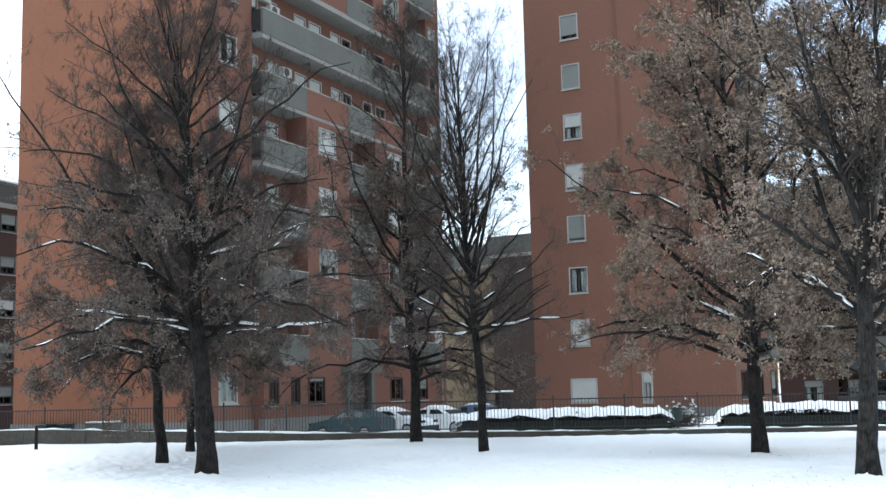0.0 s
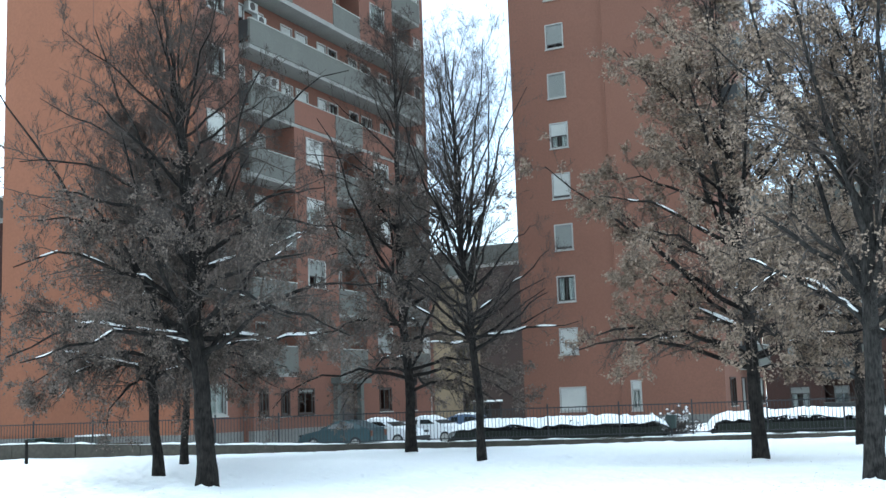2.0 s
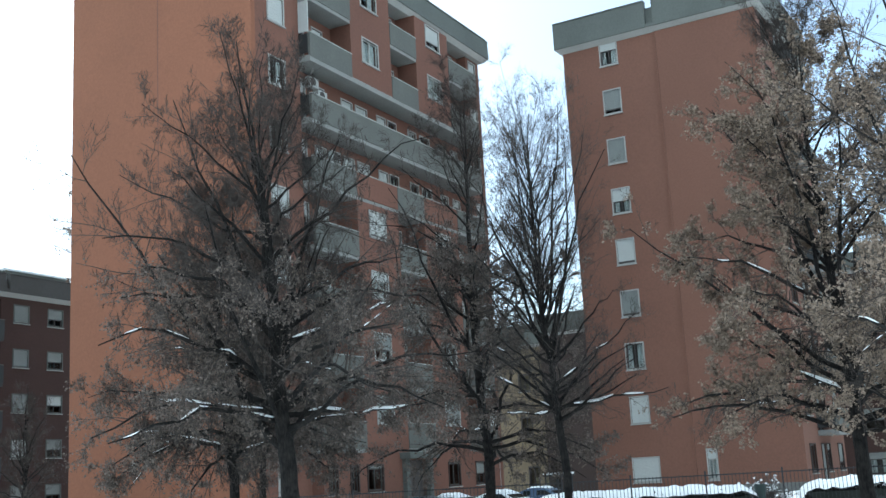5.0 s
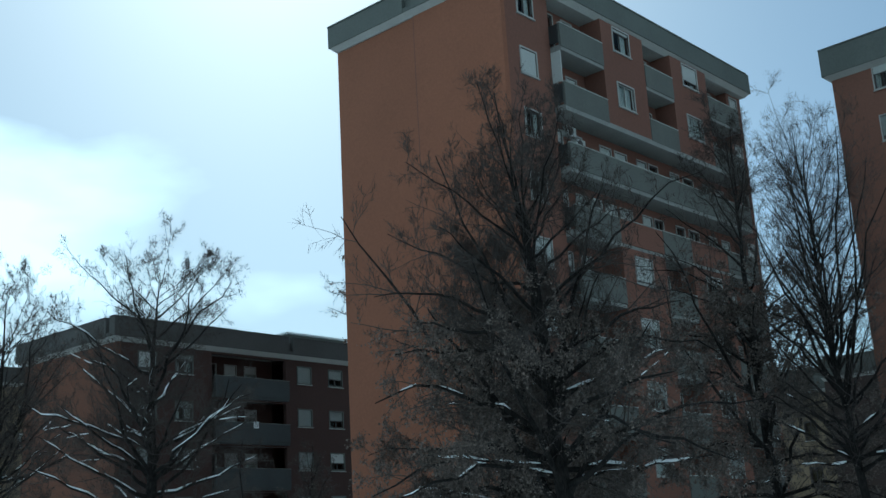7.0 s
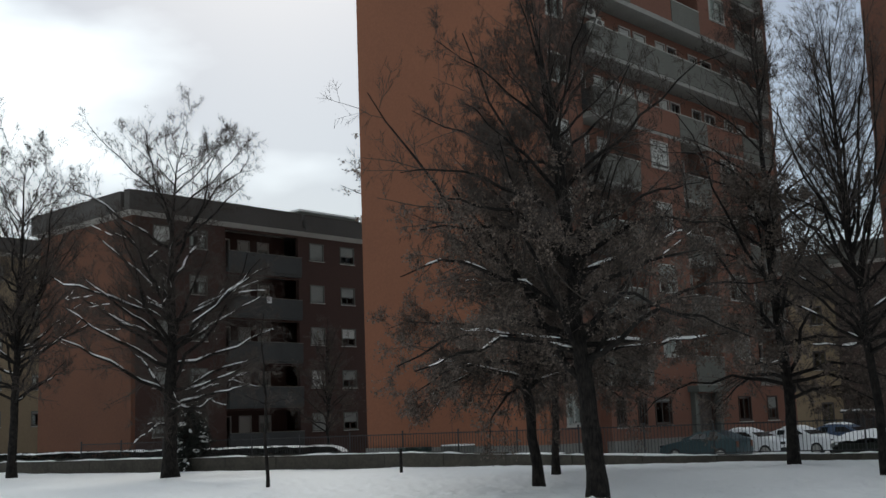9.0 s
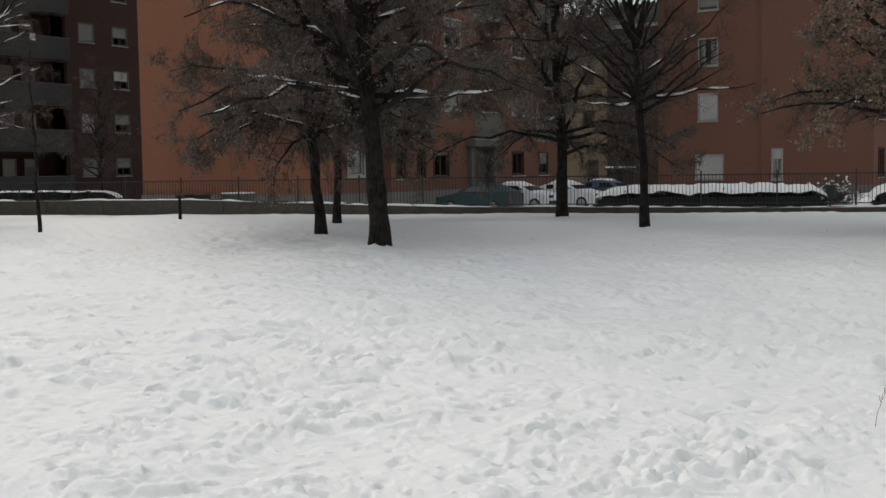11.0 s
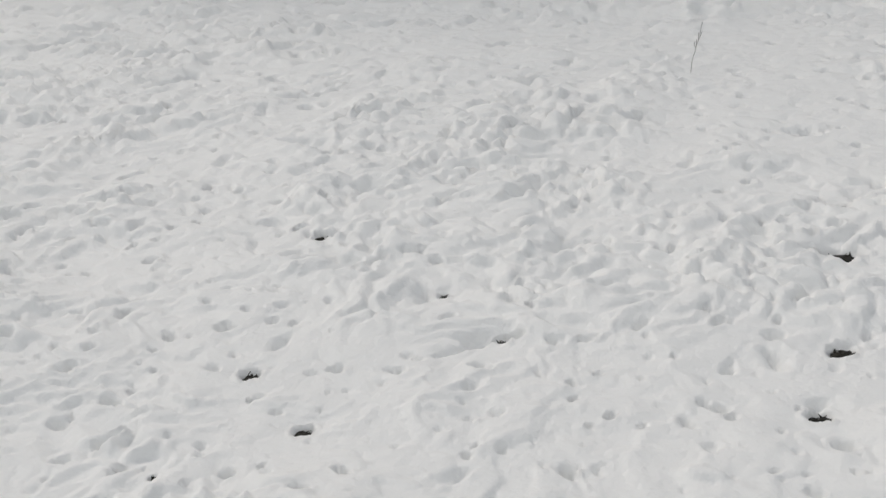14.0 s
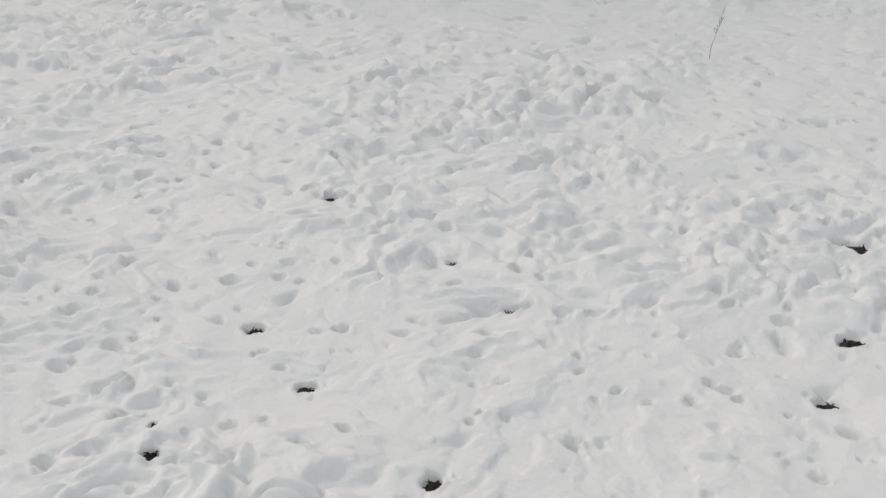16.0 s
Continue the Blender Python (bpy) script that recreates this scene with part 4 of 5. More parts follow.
def leaf_quads(r, at, size, droop):
    """One folded diamond of two triangles-pairs for each leaf, hanging at a random turn."""
    n = len(at)
    axis = unit(r.normal(size=(n, 3)) * np.array([1, 1, 0.6]) - UP * droop)
    wide = unit(np.cross(axis, r.normal(size=(n, 3))))
    s = (size * r.uniform(0.6, 1.3, n))[:, None]
    v = np.stack([at, at + axis * s * 0.5 + wide * s * 0.33, at + axis * s, at + axis * s * 0.5 - wide * s * 0.33], 1)
    return v.reshape(-1, 3), np.arange(4 * n).reshape(n, 4)


def tree(label, x, y, height, girth, seed, low=2.3, spread=3.2, limbs=34, lean=(0, 0), leaves=0, leaf_mat=LEAFDARK, leaf_size=0.07, bark=BARK, rise=(8, 62), dens=1.0,
         snowy=0.6, given=(), twig_mat=TWIG, droop=0.1, leaf_low=0.0, leaders=5, snow_top=0.3, leaf_top=1.0, full=0.75, open_=(52, 68), limit=0.62, fine=8, hang=(-0.22, 0.12), reach=(0.5, 0.74), thin=1.0):
    r = np.random.RandomState(seed)
    t = thing("tree", label, "tree", at=(x, y, 0))
    m = 14
    s = np.linspace(0, 1, m)
    trunk = np.stack([lean[0] * s ** 1.3, lean[1] * s ** 1.3, -0.15 + (height + 0.15) * s], -1)
    trunk[2:, :2] += np.cumsum(r.normal(size=(m - 2, 2)) * 0.05, 0)
    rad = girth * (1 - s) ** 0.9 * 0.98 + 0.01 + girth * 0.3 * np.exp(-s * height / 0.16)
    zs = np.concatenate([np.linspace(-0.15, 3.2, 48), np.linspace(3.3, height, 20)])
    fine_trunk = np.stack([np.interp(zs, trunk[:, 2], trunk[:, 0]), np.interp(zs, trunk[:, 2], trunk[:, 1]), zs], -1)
    v, q = tubes(fine_trunk[None], np.interp(zs, trunk[:, 2], rad)[None], 22)
    # ridged bark and a few knots
    off = v[:, :2] - np.stack([np.interp(v[:, 2], trunk[:, 2], trunk[:, c]) for c in (0, 1)], -1)
    ang = np.arctan2(off[:, 1], off[:, 0])
    relief = 0.09 * value_noise(ang * 4 + 9, v[:, 2] * 1.3, 0.5, seed) + 0.07 * value_noise(ang * 1.2 + 9, v[:, 2], 0.4, seed + 5)
    v[:, :2] += off * relief[:, None]
    ob = new("trunk", array_mesh("trunk", v, q, bark))
    ob.parent = t

    def on_trunk(z):
        return np.stack([np.interp(z, trunk[:, 2], trunk[:, k]) for k in range(3)], -1), np.interp(z, trunk[:, 2], rad)

    z = low + (height * 0.97 - low) * np.sort(r.rand(limbs)) ** 1.35
    h = (z - low) / (height - low)
    org, tr = on_trunk(z)
    az = np.arange(limbs) * 2.399 + r.normal(size=limbs) * 0.5
    el = np.radians(rise[0] + (rise[1] - rise[0]) * h ** 0.75 + r.normal(size=limbs) * 8)
    way = np.stack([np.cos(az) * np.cos(el), np.sin(az) * np.cos(el), np.sin(el)], -1)
    size = spread * (np.clip(1.15 - h, 0.12, 1) ** full) * r.uniform(0.7, 1.15, limbs) / np.maximum(np.cos(el), 0.8)
    size = np.minimum(size, spread * 1.08)
    bend = 0.16 * r.uniform(0.2, 1.2, limbs) - droop * (1 - h)
    if leaders:
        lz = low + r.uniform(0.05, 0.35, leaders) * (height - low)
        lo_, lr = on_trunk(lz)
        laz = np.arange(leaders) * 2 * math.pi / leaders + r.normal(size=leaders) * 0.4
        lel = np.radians(r.uniform(*open_, leaders))
        org, tr = np.concatenate([org, lo_]), np.concatenate([tr, lr * 1.25])
        way = np.concatenate([way, np.stack([np.cos(laz) * np.cos(lel), np.sin(laz) * np.cos(lel), np.sin(lel)], -1)])
        size = np.concatenate([size, (height - lz) * r.uniform(*reach, leaders)])
        bend = np.concatenate([bend, np.full(leaders, 0.08)])
    if given:
        gz = np.array([g[0] for g in given])
        go, gr = on_trunk(gz)
        tip = np.array([g[1:4] for g in given])
        d = tip - go
        arch = np.where(d[:, 2] > 0.5 * np.hypot(d[:, 0], d[:, 1]), 0.16, 0.0) * np.linalg.norm(d, axis=1)
        d = d - UP * arch[:, None]
        gl = np.linalg.norm(d, axis=1)
        org, tr = np.concatenate([org, go]), np.concatenate([tr, gr])
        way, size = np.concatenate([way, unit(d)]), np.concatenate([size, gl])
        bend = np.concatenate([bend, arch / gl])
    p1 = grow(r, org, way, size, bend, 9, 0.16)
    thick = np.array([0.0] * (len(size) - len(given)) + [g[4] if len(g) > 4 else 0.0 for g in given])
    r1 = np.maximum(thick, np.minimum(np.minimum(tr * 0.55, 0.012 + 0.0145 * size), 0.062) * (1.35 if snow_top > 0.5 else 1.0))[:, None] * (1 - np.linspace(0, 1, 9)[None] * 0.82)
    for k in range(len(p1)):
        v, q = tubes(p1[k:k + 1], r1[k:k + 1], 7)
        ob = new("limb", array_mesh("limb", v, q, bark))
        ob.parent = t
    def count(n):
        return max(1, int(round(n * dens)))
    # side branches follow their limb and turn up to the light, twigs follow them
    o, w, l, ra = shoots(r, p1, r1, count(14), 0.16, 1.0, (32, 66), 0.36, 0.1)
    l = np.maximum(l, 0.35)
    p2 = grow(r, o, w, l, r.uniform(*hang, len(o)), 6, 0.12)
    r2 = thin * np.minimum(np.maximum(ra, 0.0065), 0.022)[:, None] * (1 - np.linspace(0, 1, 6)[None] * 0.7)
    o, w, l, ra = shoots(r, p2, r2, count(8), 0.08, 1.0, (30, 68), 0.44, 0.05)
    l = np.maximum(l, 0.2)
    p3 = grow(r, o, w, l, r.uniform(-0.1, 0.1, len(o)), 4, 0.12)
    r3 = thin * np.minimum(np.maximum(ra, 0.0045), 0.008)[:, None] * (1 - np.linspace(0, 1, 4)[None] * 0.6)
    o, w, l, ra = shoots(r, p3, r3, count(fine), 0.08, 1.0, (28, 66), 0.55, 0.08)
    l = np.maximum(l, 0.14)
    p4 = grow(r, o, w, l, r.uniform(-0.1, 0.15, len(o)), 2, 0.08)
    r4 = thin * np.full((len(o), 2), 0.0042) * np.array([1, 0.6])
    vs, qs, base = [], [], 0
    for p, rr, sides in ((p2, r2, 4), (p3, r3, 3), (p4, r4, 2)):
        v, q = tubes(p, rr, sides)
        if sides == 2:
            q = q[::2]
        vs.append(v)
        qs.append(q + base)
        base += len(v)
    ob = new("crown", array_mesh("crown", np.concatenate(vs), np.concatenate(qs), twig_mat))
    ob.parent = t
    if leaves:
        tips = np.concatenate([p4.reshape(-1, 3), p3[:, 1:].reshape(-1, 3)])
        clump = value_noise(tips[:, 0] + 0.3 * tips[:, 2], tips[:, 1] + tips[:, 2], 0.8, seed)
        keep = tips[(clump > -0.2) & (tips[:, 2] > leaf_low) & (tips[:, 2] < leaf_top * height * (1 + 0.25 * clump))]
        pick = keep[r.randint(0, len(keep), leaves)] + r.normal(size=(leaves, 3)) * 0.025
        v, q = leaf_quads(r, pick, np.full(leaves, leaf_size), 0.7)
        ob = new("foliage", array_mesh("foliage", v, q, leaf_mat, False))
        ob.parent = t
        tagged(ob, "withered leaves that still hang", kind="stuff")
    # snow that lies on the flatter limbs, broken into lengths
    sv, sq, base = [], [], 0
    for p, rr in ((p1, r1), (p2, r2)):
        n, mm, _ = p.shape
        run = np.stack([np.stack([np.interp(np.linspace(0, 1, 25), np.linspace(0, 1, mm), p[k, :, c]) for c in range(3)], -1) for k in range(n)])
        fr = np.stack([np.interp(np.linspace(0, 1, 25), np.linspace(0, 1, mm), rr[k]) for k in range(n)])
        for k in range(n):
            slope = np.abs(unit(np.gradient(run[k], axis=0))[:, 2])
            picky = (1.0 if k >= n - len(given) else snowy * 0.6) if rr is r1 else snowy * 0.07
            if r.rand() > picky or fr[k, 0] < 0.012 or run[k, 4, 2] > low + snow_top * (height - low) + 0.6:
                continue
            main = rr is r1 and k >= n - len(given)
            a = 4 if main else r.randint(1, 8)
            while a < 22:
                b = min(24, a + (r.randint(6, 13) if main or snow_top > 0.5 else r.randint(3, 6)))
                if slope[a:b].mean() < (0.6 if main else limit) and b - a > 2:
                    seg = run[k, a:b]
                    taper = np.sin(np.linspace(0.25, math.pi - 0.25, b - a)) ** 0.5
                    size_ = (fr[k, a:b] * 0.7 + (0.018 if main else 0.013 if snow_top > 0.5 else 0.006)) * taper * r.uniform(0.8, 1.2)
                    v, q = tubes((seg + UP * (fr[k, a:b] * 0.75 + 0.006)[:, None])[None], size_[None], 6)
                    sv.append(v)
                    sq.append(q + base)
                    base += len(v)
                a = b + (r.randint(0, 3) if snow_top > 0.5 or main else r.randint(1, 8))
    if sv:
        ob = new("limb_snow", array_mesh("limb_snow", np.concatenate(sv), np.concatenate(sq), SNOW))
        ob.parent = t
        tagged(ob, "white snow lying along the limbs", kind="stuff")
    return t


tree("large dark winter linden with snow on its lower limbs", -13.9, 17.63, 9.2, 0.2, 21, 2.2, 4.6, 40, (-0.6, -0.4), 42000, LEAFDARK, 0.05, rise=(20, 62),
     given=[(3.0, -1.2, -2.55, 3.42), (3.0, 1.45, 2.75, 3.45), (2.75, 0.75, 1.5, 3.05), (4.3, 0.5, 2.3, 5.6), (3.5, -2.8, -2.6, 8.3), (4.4, -1.8, -1.7, 9.6), (3.1, 1.5, 1.1, 5.9), (4.6, 0.9, 0.6, 8.8, 0.07), (4.4, -0.7, -0.5, 10.9, 0.08), (2.3, -1.9, -1.6, 6.6, 0.085), (2.4, 1.0, 0.9, 5.2, 0.06)],
     snowy=0.32, droop=0.6, leaders=6, dens=0.88, leaf_top=0.6, full=0.6, open_=(42, 62), hang=(-0.16, 0.14), fine=12)
tree("slender dark linden with a bowed lower limb", -17.9, 20.56, 8.4, 0.13, 22, 2.2, 3.8, 34, (-0.6, -0.3), 32000, LEAFDARK, 0.06, rise=(20, 64), given=[(2.6, -1.4, -1.6, 3.1)], snowy=0.35, droop=0.66, dens=1.05, leaf_top=0.65, fine=13)
tree("thin dark linden near the low wall", -21.3, 25.3, 8.9, 0.11, 23, 2.4, 3.6, 32, (0.3, 0.2), 32000, LEAFDARK, 0.065, rise=(20, 64), snowy=0.25, droop=0.6, dens=1.05, leaf_top=0.65, fine=13)
tree("tall dark linden with withered leaves close to the fence", -16.7, 30.6, 13.6, 0.165, 24, 1.9, 4.1, 52, (-0.3, -0.2), 42000, LEAFDARK, 0.075, snowy=0.4, rise=(18, 68), droop=0.6, dens=0.9, leaf_top=0.6)
tree("slender bare tree with fine upright twigs", -12.08, 26.29, 11.0, 0.11, 25, 2.8, 2.5, 72, (-0.4, -0.2), 3000, LEAFDARK, 0.05, rise=(36, 70),
     given=[(3.2, 2.2, 1.4, 3.7), (3.1, -1.5, -0.7, 3.2)], snowy=0.45, droop=0.15, dens=0.86, leaders=9, leaf_top=0.85, full=0.3, open_=(62, 80), hang=(0.0, 0.3), reach=(0.7, 1.0), thin=0.62)
tree("tall tree thick with dry beige leaves", -4.82, 26.0, 11.6, 0.16, 26, 1.9, 4.2, 50, (-0.5, 0.1), 125000, LEAFPALE, 0.066, rise=(24, 66), leaf_low=1.7, snowy=0.5, droop=0.55, dens=0.85, leaf_top=0.84, hang=(-0.25, 0.12),
     given=[(3.4, -4.4, -1.3, 6.9), (3.0, -3.0, -0.9, 6.6), (2.7, -2.6, -1.6, 4.7), (5.0, -2.4, -0.6, 9.9)])
tree("large tree with dry beige leaves and a dark forked trunk", -1.57, 20.11, 8.8, 0.17, 27, 2.3, 3.6, 40, (0.1, 0.2), 46000, LEAFPALE, 0.06, BARKPALE, rise=(28, 68), leaf_low=1.8, snowy=0.5, droop=0.3, dens=0.85, leaders=8, open_=(60, 78), reach=(0.8, 1.25), hang=(-0.2, 0.25))
tree("dark tree behind by the low wall", -3.5, 32.2, 11.3, 0.15, 28, 2.2, 3.6, 34, (0.2, 0.2), 22000, LEAFPALE, 0.075, rise=(26, 66), snowy=0.3, droop=0.3, dens=0.8)
tree("broad bare tree with snow along its open limbs", -37.0, 22.25, 11.9, 0.27, 29, 2.2, 4.6, 46, (-0.1, 0.15), 0, rise=(10, 47), snowy=1.5, dens=1.2, droop=0.12, snow_top=0.62, full=0.36, leaders=4, limit=0.62, open_=(48, 64), reach=(0.6, 0.86), hang=(-0.08, 0.22), thin=0.85)
tree("bare upright tree among the houses", -46.6, 20.6, 13.4, 0.19, 30, 3.0, 4.0, 50, (0.2, 0.1), 2500, LEAFDARK, 0.08, rise=(22, 52), snowy=0.6, dens=1.15, full=0.4, leaders=5, open_=(54, 72), limit=0.6, hang=(-0.1, 0.3), reach=(0.6, 0.86), leaf_low=5.0)
tree("small thin bare sapling on the lawn", -26.46, 18.97, 4.9, 0.045, 31, 2.2, 0.8, 12, (0.05, 0.05), 0, snowy=0.0, dens=0.5, leaders=0)
tree("leafy tree behind the tall block", -57.0, 51.7, 26.0, 0.25, 32, 15.0, 3.4, 34, (0.2, 0.1), 7000, LEAFPALE, 0.15, snowy=0.0, dens=0.6, leaders=2)
tree("small bare bushy tree before the low house", -38.5, 31.0, 6.3, 0.07, 33, 1.2, 1.9, 24, (0.1, 0.1), 900, LEAFDARK, 0.06, rise=(30, 66), snowy=0.0, dens=0.8, leaders=4)


# ---- hedges ----
def hedge(label, a, b, off, wide, top, seed, snow=1.0):
    """A clipped evergreen hedge along the fence from x = a to x = b, with a thick cap of snow."""
    r = np.random.RandomState(seed)
    t = thing("hedge", label, "hedge", "hedges behind the fence")
    n = int((b - a) * 420)
    xs = r.uniform(a, b, n)
    across = r.uniform(-wide / 2, wide / 2, n)
    edge = np.clip(np.minimum(xs - a, b - xs) / 0.5, 0.3, 1)
    zz = 0.1 + (top - (0.2 if snow > 0.5 else 0.1)) * edge * r.rand(n) ** 0.7
    pts = np.stack([xs - 0.34 * across, wall_y(xs) + off + 0.94 * across, zz], -1)
    core = [(-0.46, 0.05), (0.46, 0.05), (0.5, 0.6), (0.3, 0.68), (-0.3, 0.68), (-0.5, 0.6)]
    part("core", prism([(a + 0.2 - 0.34 * k * wide, wall_y(a + 0.2) + off + 0.94 * k * wide, h * top) for k, h in core],
                       [(b - 0.2 - 0.34 * k * wide, wall_y(b - 0.2) + off + 0.94 * k * wide, h * top) for k, h in core]), HEDGE, t)
    v, q = leaf_quads(r, pts, np.full(n, 0.13), 0.0)
    ob = new("foliage", array_mesh("foliage", v, q, HEDGE, False))
    ob.parent = t
    us, vs_ = np.arange(a - 0.1, b + 0.1, 0.09), np.linspace(-1, 1, 13)
    U, V = np.meshgrid(us, vs_, indexing="ij")
    round_ = np.sqrt(np.clip(1 - np.abs(V) ** 3, 0, 1))
    rag = 0.07 * value_noise(U, V, 0.8, seed) + 0.06 * value_noise(U, V * 2, 0.24, seed + 1)
    ends = np.clip(np.minimum(U - a + 0.1, b + 0.1 - U) / 0.6, 0, 1) ** 0.5
    cap = top * (0.6 + 0.4 * ends) - 0.15 * snow + 0.22 * snow * round_ * ends + rag * (0.35 + 0.65 * snow)
    half = (wide / 2 + 0.12 * snow) * V * (0.6 + 0.4 * ends)
    vv = np.stack([U - 0.34 * half, wall_y(U) + off + 0.94 * half, cap], -1)
    ob = new("snow_cap", grid_mesh("snow_cap", vv.reshape(-1, 3), U.shape, SNOW))
    ob.parent = t


hedge("long low evergreen hedge buried under snow", -18.2, -10.9, 3.2, 1.6, 0.76, 41)
hedge("low evergreen hedge with a thick snow cap", -9.5, -3.6, 3.4, 1.7, 0.8, 42)
hedge("low evergreen hedge with a thick snow cap", -2.6, 6.0, 3.6, 1.7, 0.8, 43)
hedge("dark clipped hedge with thin snow before the low house", -66.0, -37.2, 3.6, 0.7, 0.84, 44, 0.16)


# ---- parked cars ----
def wheel(parent, x, y, r=0.31):
    bm = bmesh.new()
    m = Matrix.Translation((x, y, r)) @ pose(0, 0, 0, 0, 90, 0)
    bmesh.ops.create_cone(bm, cap_ends=True, segments=24, radius1=r, radius2=r, depth=0.2, matrix=m)
    bmesh.ops.bevel(bm, geom=[e for e in bm.edges if len(e.link_faces) == 2 and e.calc_face_angle(0) > 1.2], offset=0.03, segments=2, affect="EDGES")
    w = part("wheel", bm, RUBBER, parent)
    bm = bmesh.new()
    bmesh.ops.create_cone(bm, cap_ends=True, segments=20, radius1=r * 0.62, radius2=r * 0.62, depth=0.22, matrix=m)
    part("rim", bm, PALE, w, "grey wheel rim")


def car(label, x, y, turn, paint, length, height, estate, snow):
    """A parked car along its own y axis, nose towards -y."""
    t = thing("car", label, "car", "cars parked before the block")
    w, h = 0.84, height
    b = length / 2
    # side outline of the lower body and of the glazed upper part: (along, up)
    low = [(-b, 0.35), (-b + 0.03, 0.62), (-b + 0.25, 0.74), (-b + 1.05, 0.9), (b - 0.12, 0.95), (b, 0.8), (b + 0.02, 0.38), (b - 0.1, 0.24), (-b + 0.12, 0.22)]
    tail = b - 0.12 if estate else b - 0.35
    cab = [(-b + 0.95, 0.88), (-b + 1.7, h - 0.06), (-b + 2.0, h), (tail - 0.8, h - 0.01), (tail - 0.45, h - 0.1), (tail + 0.22, 0.93)]

    def shell(outline, half_low, half_top, z_top):
        bm = prism([(-half_low, l, z) for l, z in outline], [(half_low, l, z) for l, z in outline])
        for v in bm.verts:
            k = min(1, max(0, (v.co.z - 0.9) / (z_top - 0.9)))
            v.co.x *= 1 - k * (1 - half_top / half_low)
        bmesh.ops.bevel(bm, geom=list(bm.edges), offset=0.035, segments=2, affect="EDGES")
        return bm

    body = part("body", shell(low, w, w, 2.0), paint, t)
    part("cabin", shell(cab, w - 0.04, w - 0.2, h), paint, t)
    # glass on the sides, the windscreen and the tail
    for s in (-1, 1):
        for a, c in ((-b + 1.35, -b + 2.15), (-b + 2.25, tail - 0.95), (tail - 0.85, tail - 0.5)):
            if c - a < 0.2:
                continue
            za, zb = 0.95, h - 0.13
            lean_in = lambda z: (w - 0.04) * (1 - min(1, (z - 0.9) / (h - 0.9)) * (1 - (w - 0.2) / (w - 0.04)))
            ring = [(a, za), (c, za), (c, zb), (a + (0.35 if a < -b + 1.5 else 0), zb)]
            part("side_window", prism([(s * (lean_in(z) + 0.012), l, z) for l, z in ring], [(s * (lean_in(z) - 0.02), l, z) for l, z in ring]), CARGLASS, t)
    ws = [(-b + 1.0, 0.93), (-b + 1.66, h - 0.1)]
    part("windscreen", prism([(-w + 0.16, ws[0][0], ws[0][1] + 0.03), (w - 0.16, ws[0][0], ws[0][1] + 0.03), (w - 0.27, ws[1][0], ws[1][1]), (-w + 0.27, ws[1][0], ws[1][1])],
                             [(-w + 0.16, ws[0][0] + 0.1, ws[0][1]), (w - 0.16, ws[0][0] + 0.1, ws[0][1]), (w - 0.27, ws[1][0] + 0.1, ws[1][1]), (-w + 0.27, ws[1][0] + 0.1, ws[1][1])]), CARGLASS, t)
    for s in (-1, 1):
        for l in (-b + 0.75, b - 0.7):
            wheel(t, s * (w - 0.09), l)
        part("headlight", boxes(((s * 0.45, -b - 0.012, 0.6), (s * 0.75, -b + 0.1, 0.72)), bevel=0.02), CARGLASS, t)
        part("tail_light", boxes(((s * 0.6, b - 0.08, 0.6), (s * 0.78, b + 0.03, 0.85)), bevel=0.02), RED, t)
    part("bumper", boxes(((-w + 0.03, -b - 0.05, 0.3), (w - 0.03, -b + 0.1, 0.48)), bevel=0.03), RUBBER, t)
    if snow:
        us, vs_ = np.linspace(-1, 1, 15), np.linspace(-1, 1, 29)
        U, V = np.meshgrid(us, vs_)
        for name, a, c, z, half, thick in (("roof_snow", -b + 1.75, tail - 0.6, h, w - 0.24, 0.1), ("bonnet_snow", -b + 0.3, -b + 1.1, 0.8, w - 0.12, 0.07)):
            if name == "bonnet_snow" and snow < 2:
                continue
            dome = (1 - U ** 4) * (1 - V ** 6)
            slope = 0.14 * V if name == "bonnet_snow" else 0
            vv = np.stack([U * half, (a + c) / 2 + V * (c - a) / 2, z - 0.04 + slope + thick * dome + 0.02 * value_noise(U * 3, V * 6, 0.7, 5)], -1)
            ob = new(name, grid_mesh(name, vv.reshape(-1, 3), U.shape, SNOW))
            ob.parent = t
    t.matrix_basis = pose(x, y, -0.42, 0, 0, turn)


car("dark teal hatchback parked nose to the block", -26.6, 41.6, -84, TEAL, 3.5, 1.3, False, 0)
car("white hatchback under a layer of snow", -26.0, 44.4, 92, WHITECAR, 3.5, 1.28, False, 2)
car("white small car covered with snow", -24.9, 47.0, 88, WHITECAR, 3.5, 1.28, False, 2)
car("blue car with snow on its roof", -24.6, 50.6, 94, BLUECAR, 3.7, 1.3, False, 1)


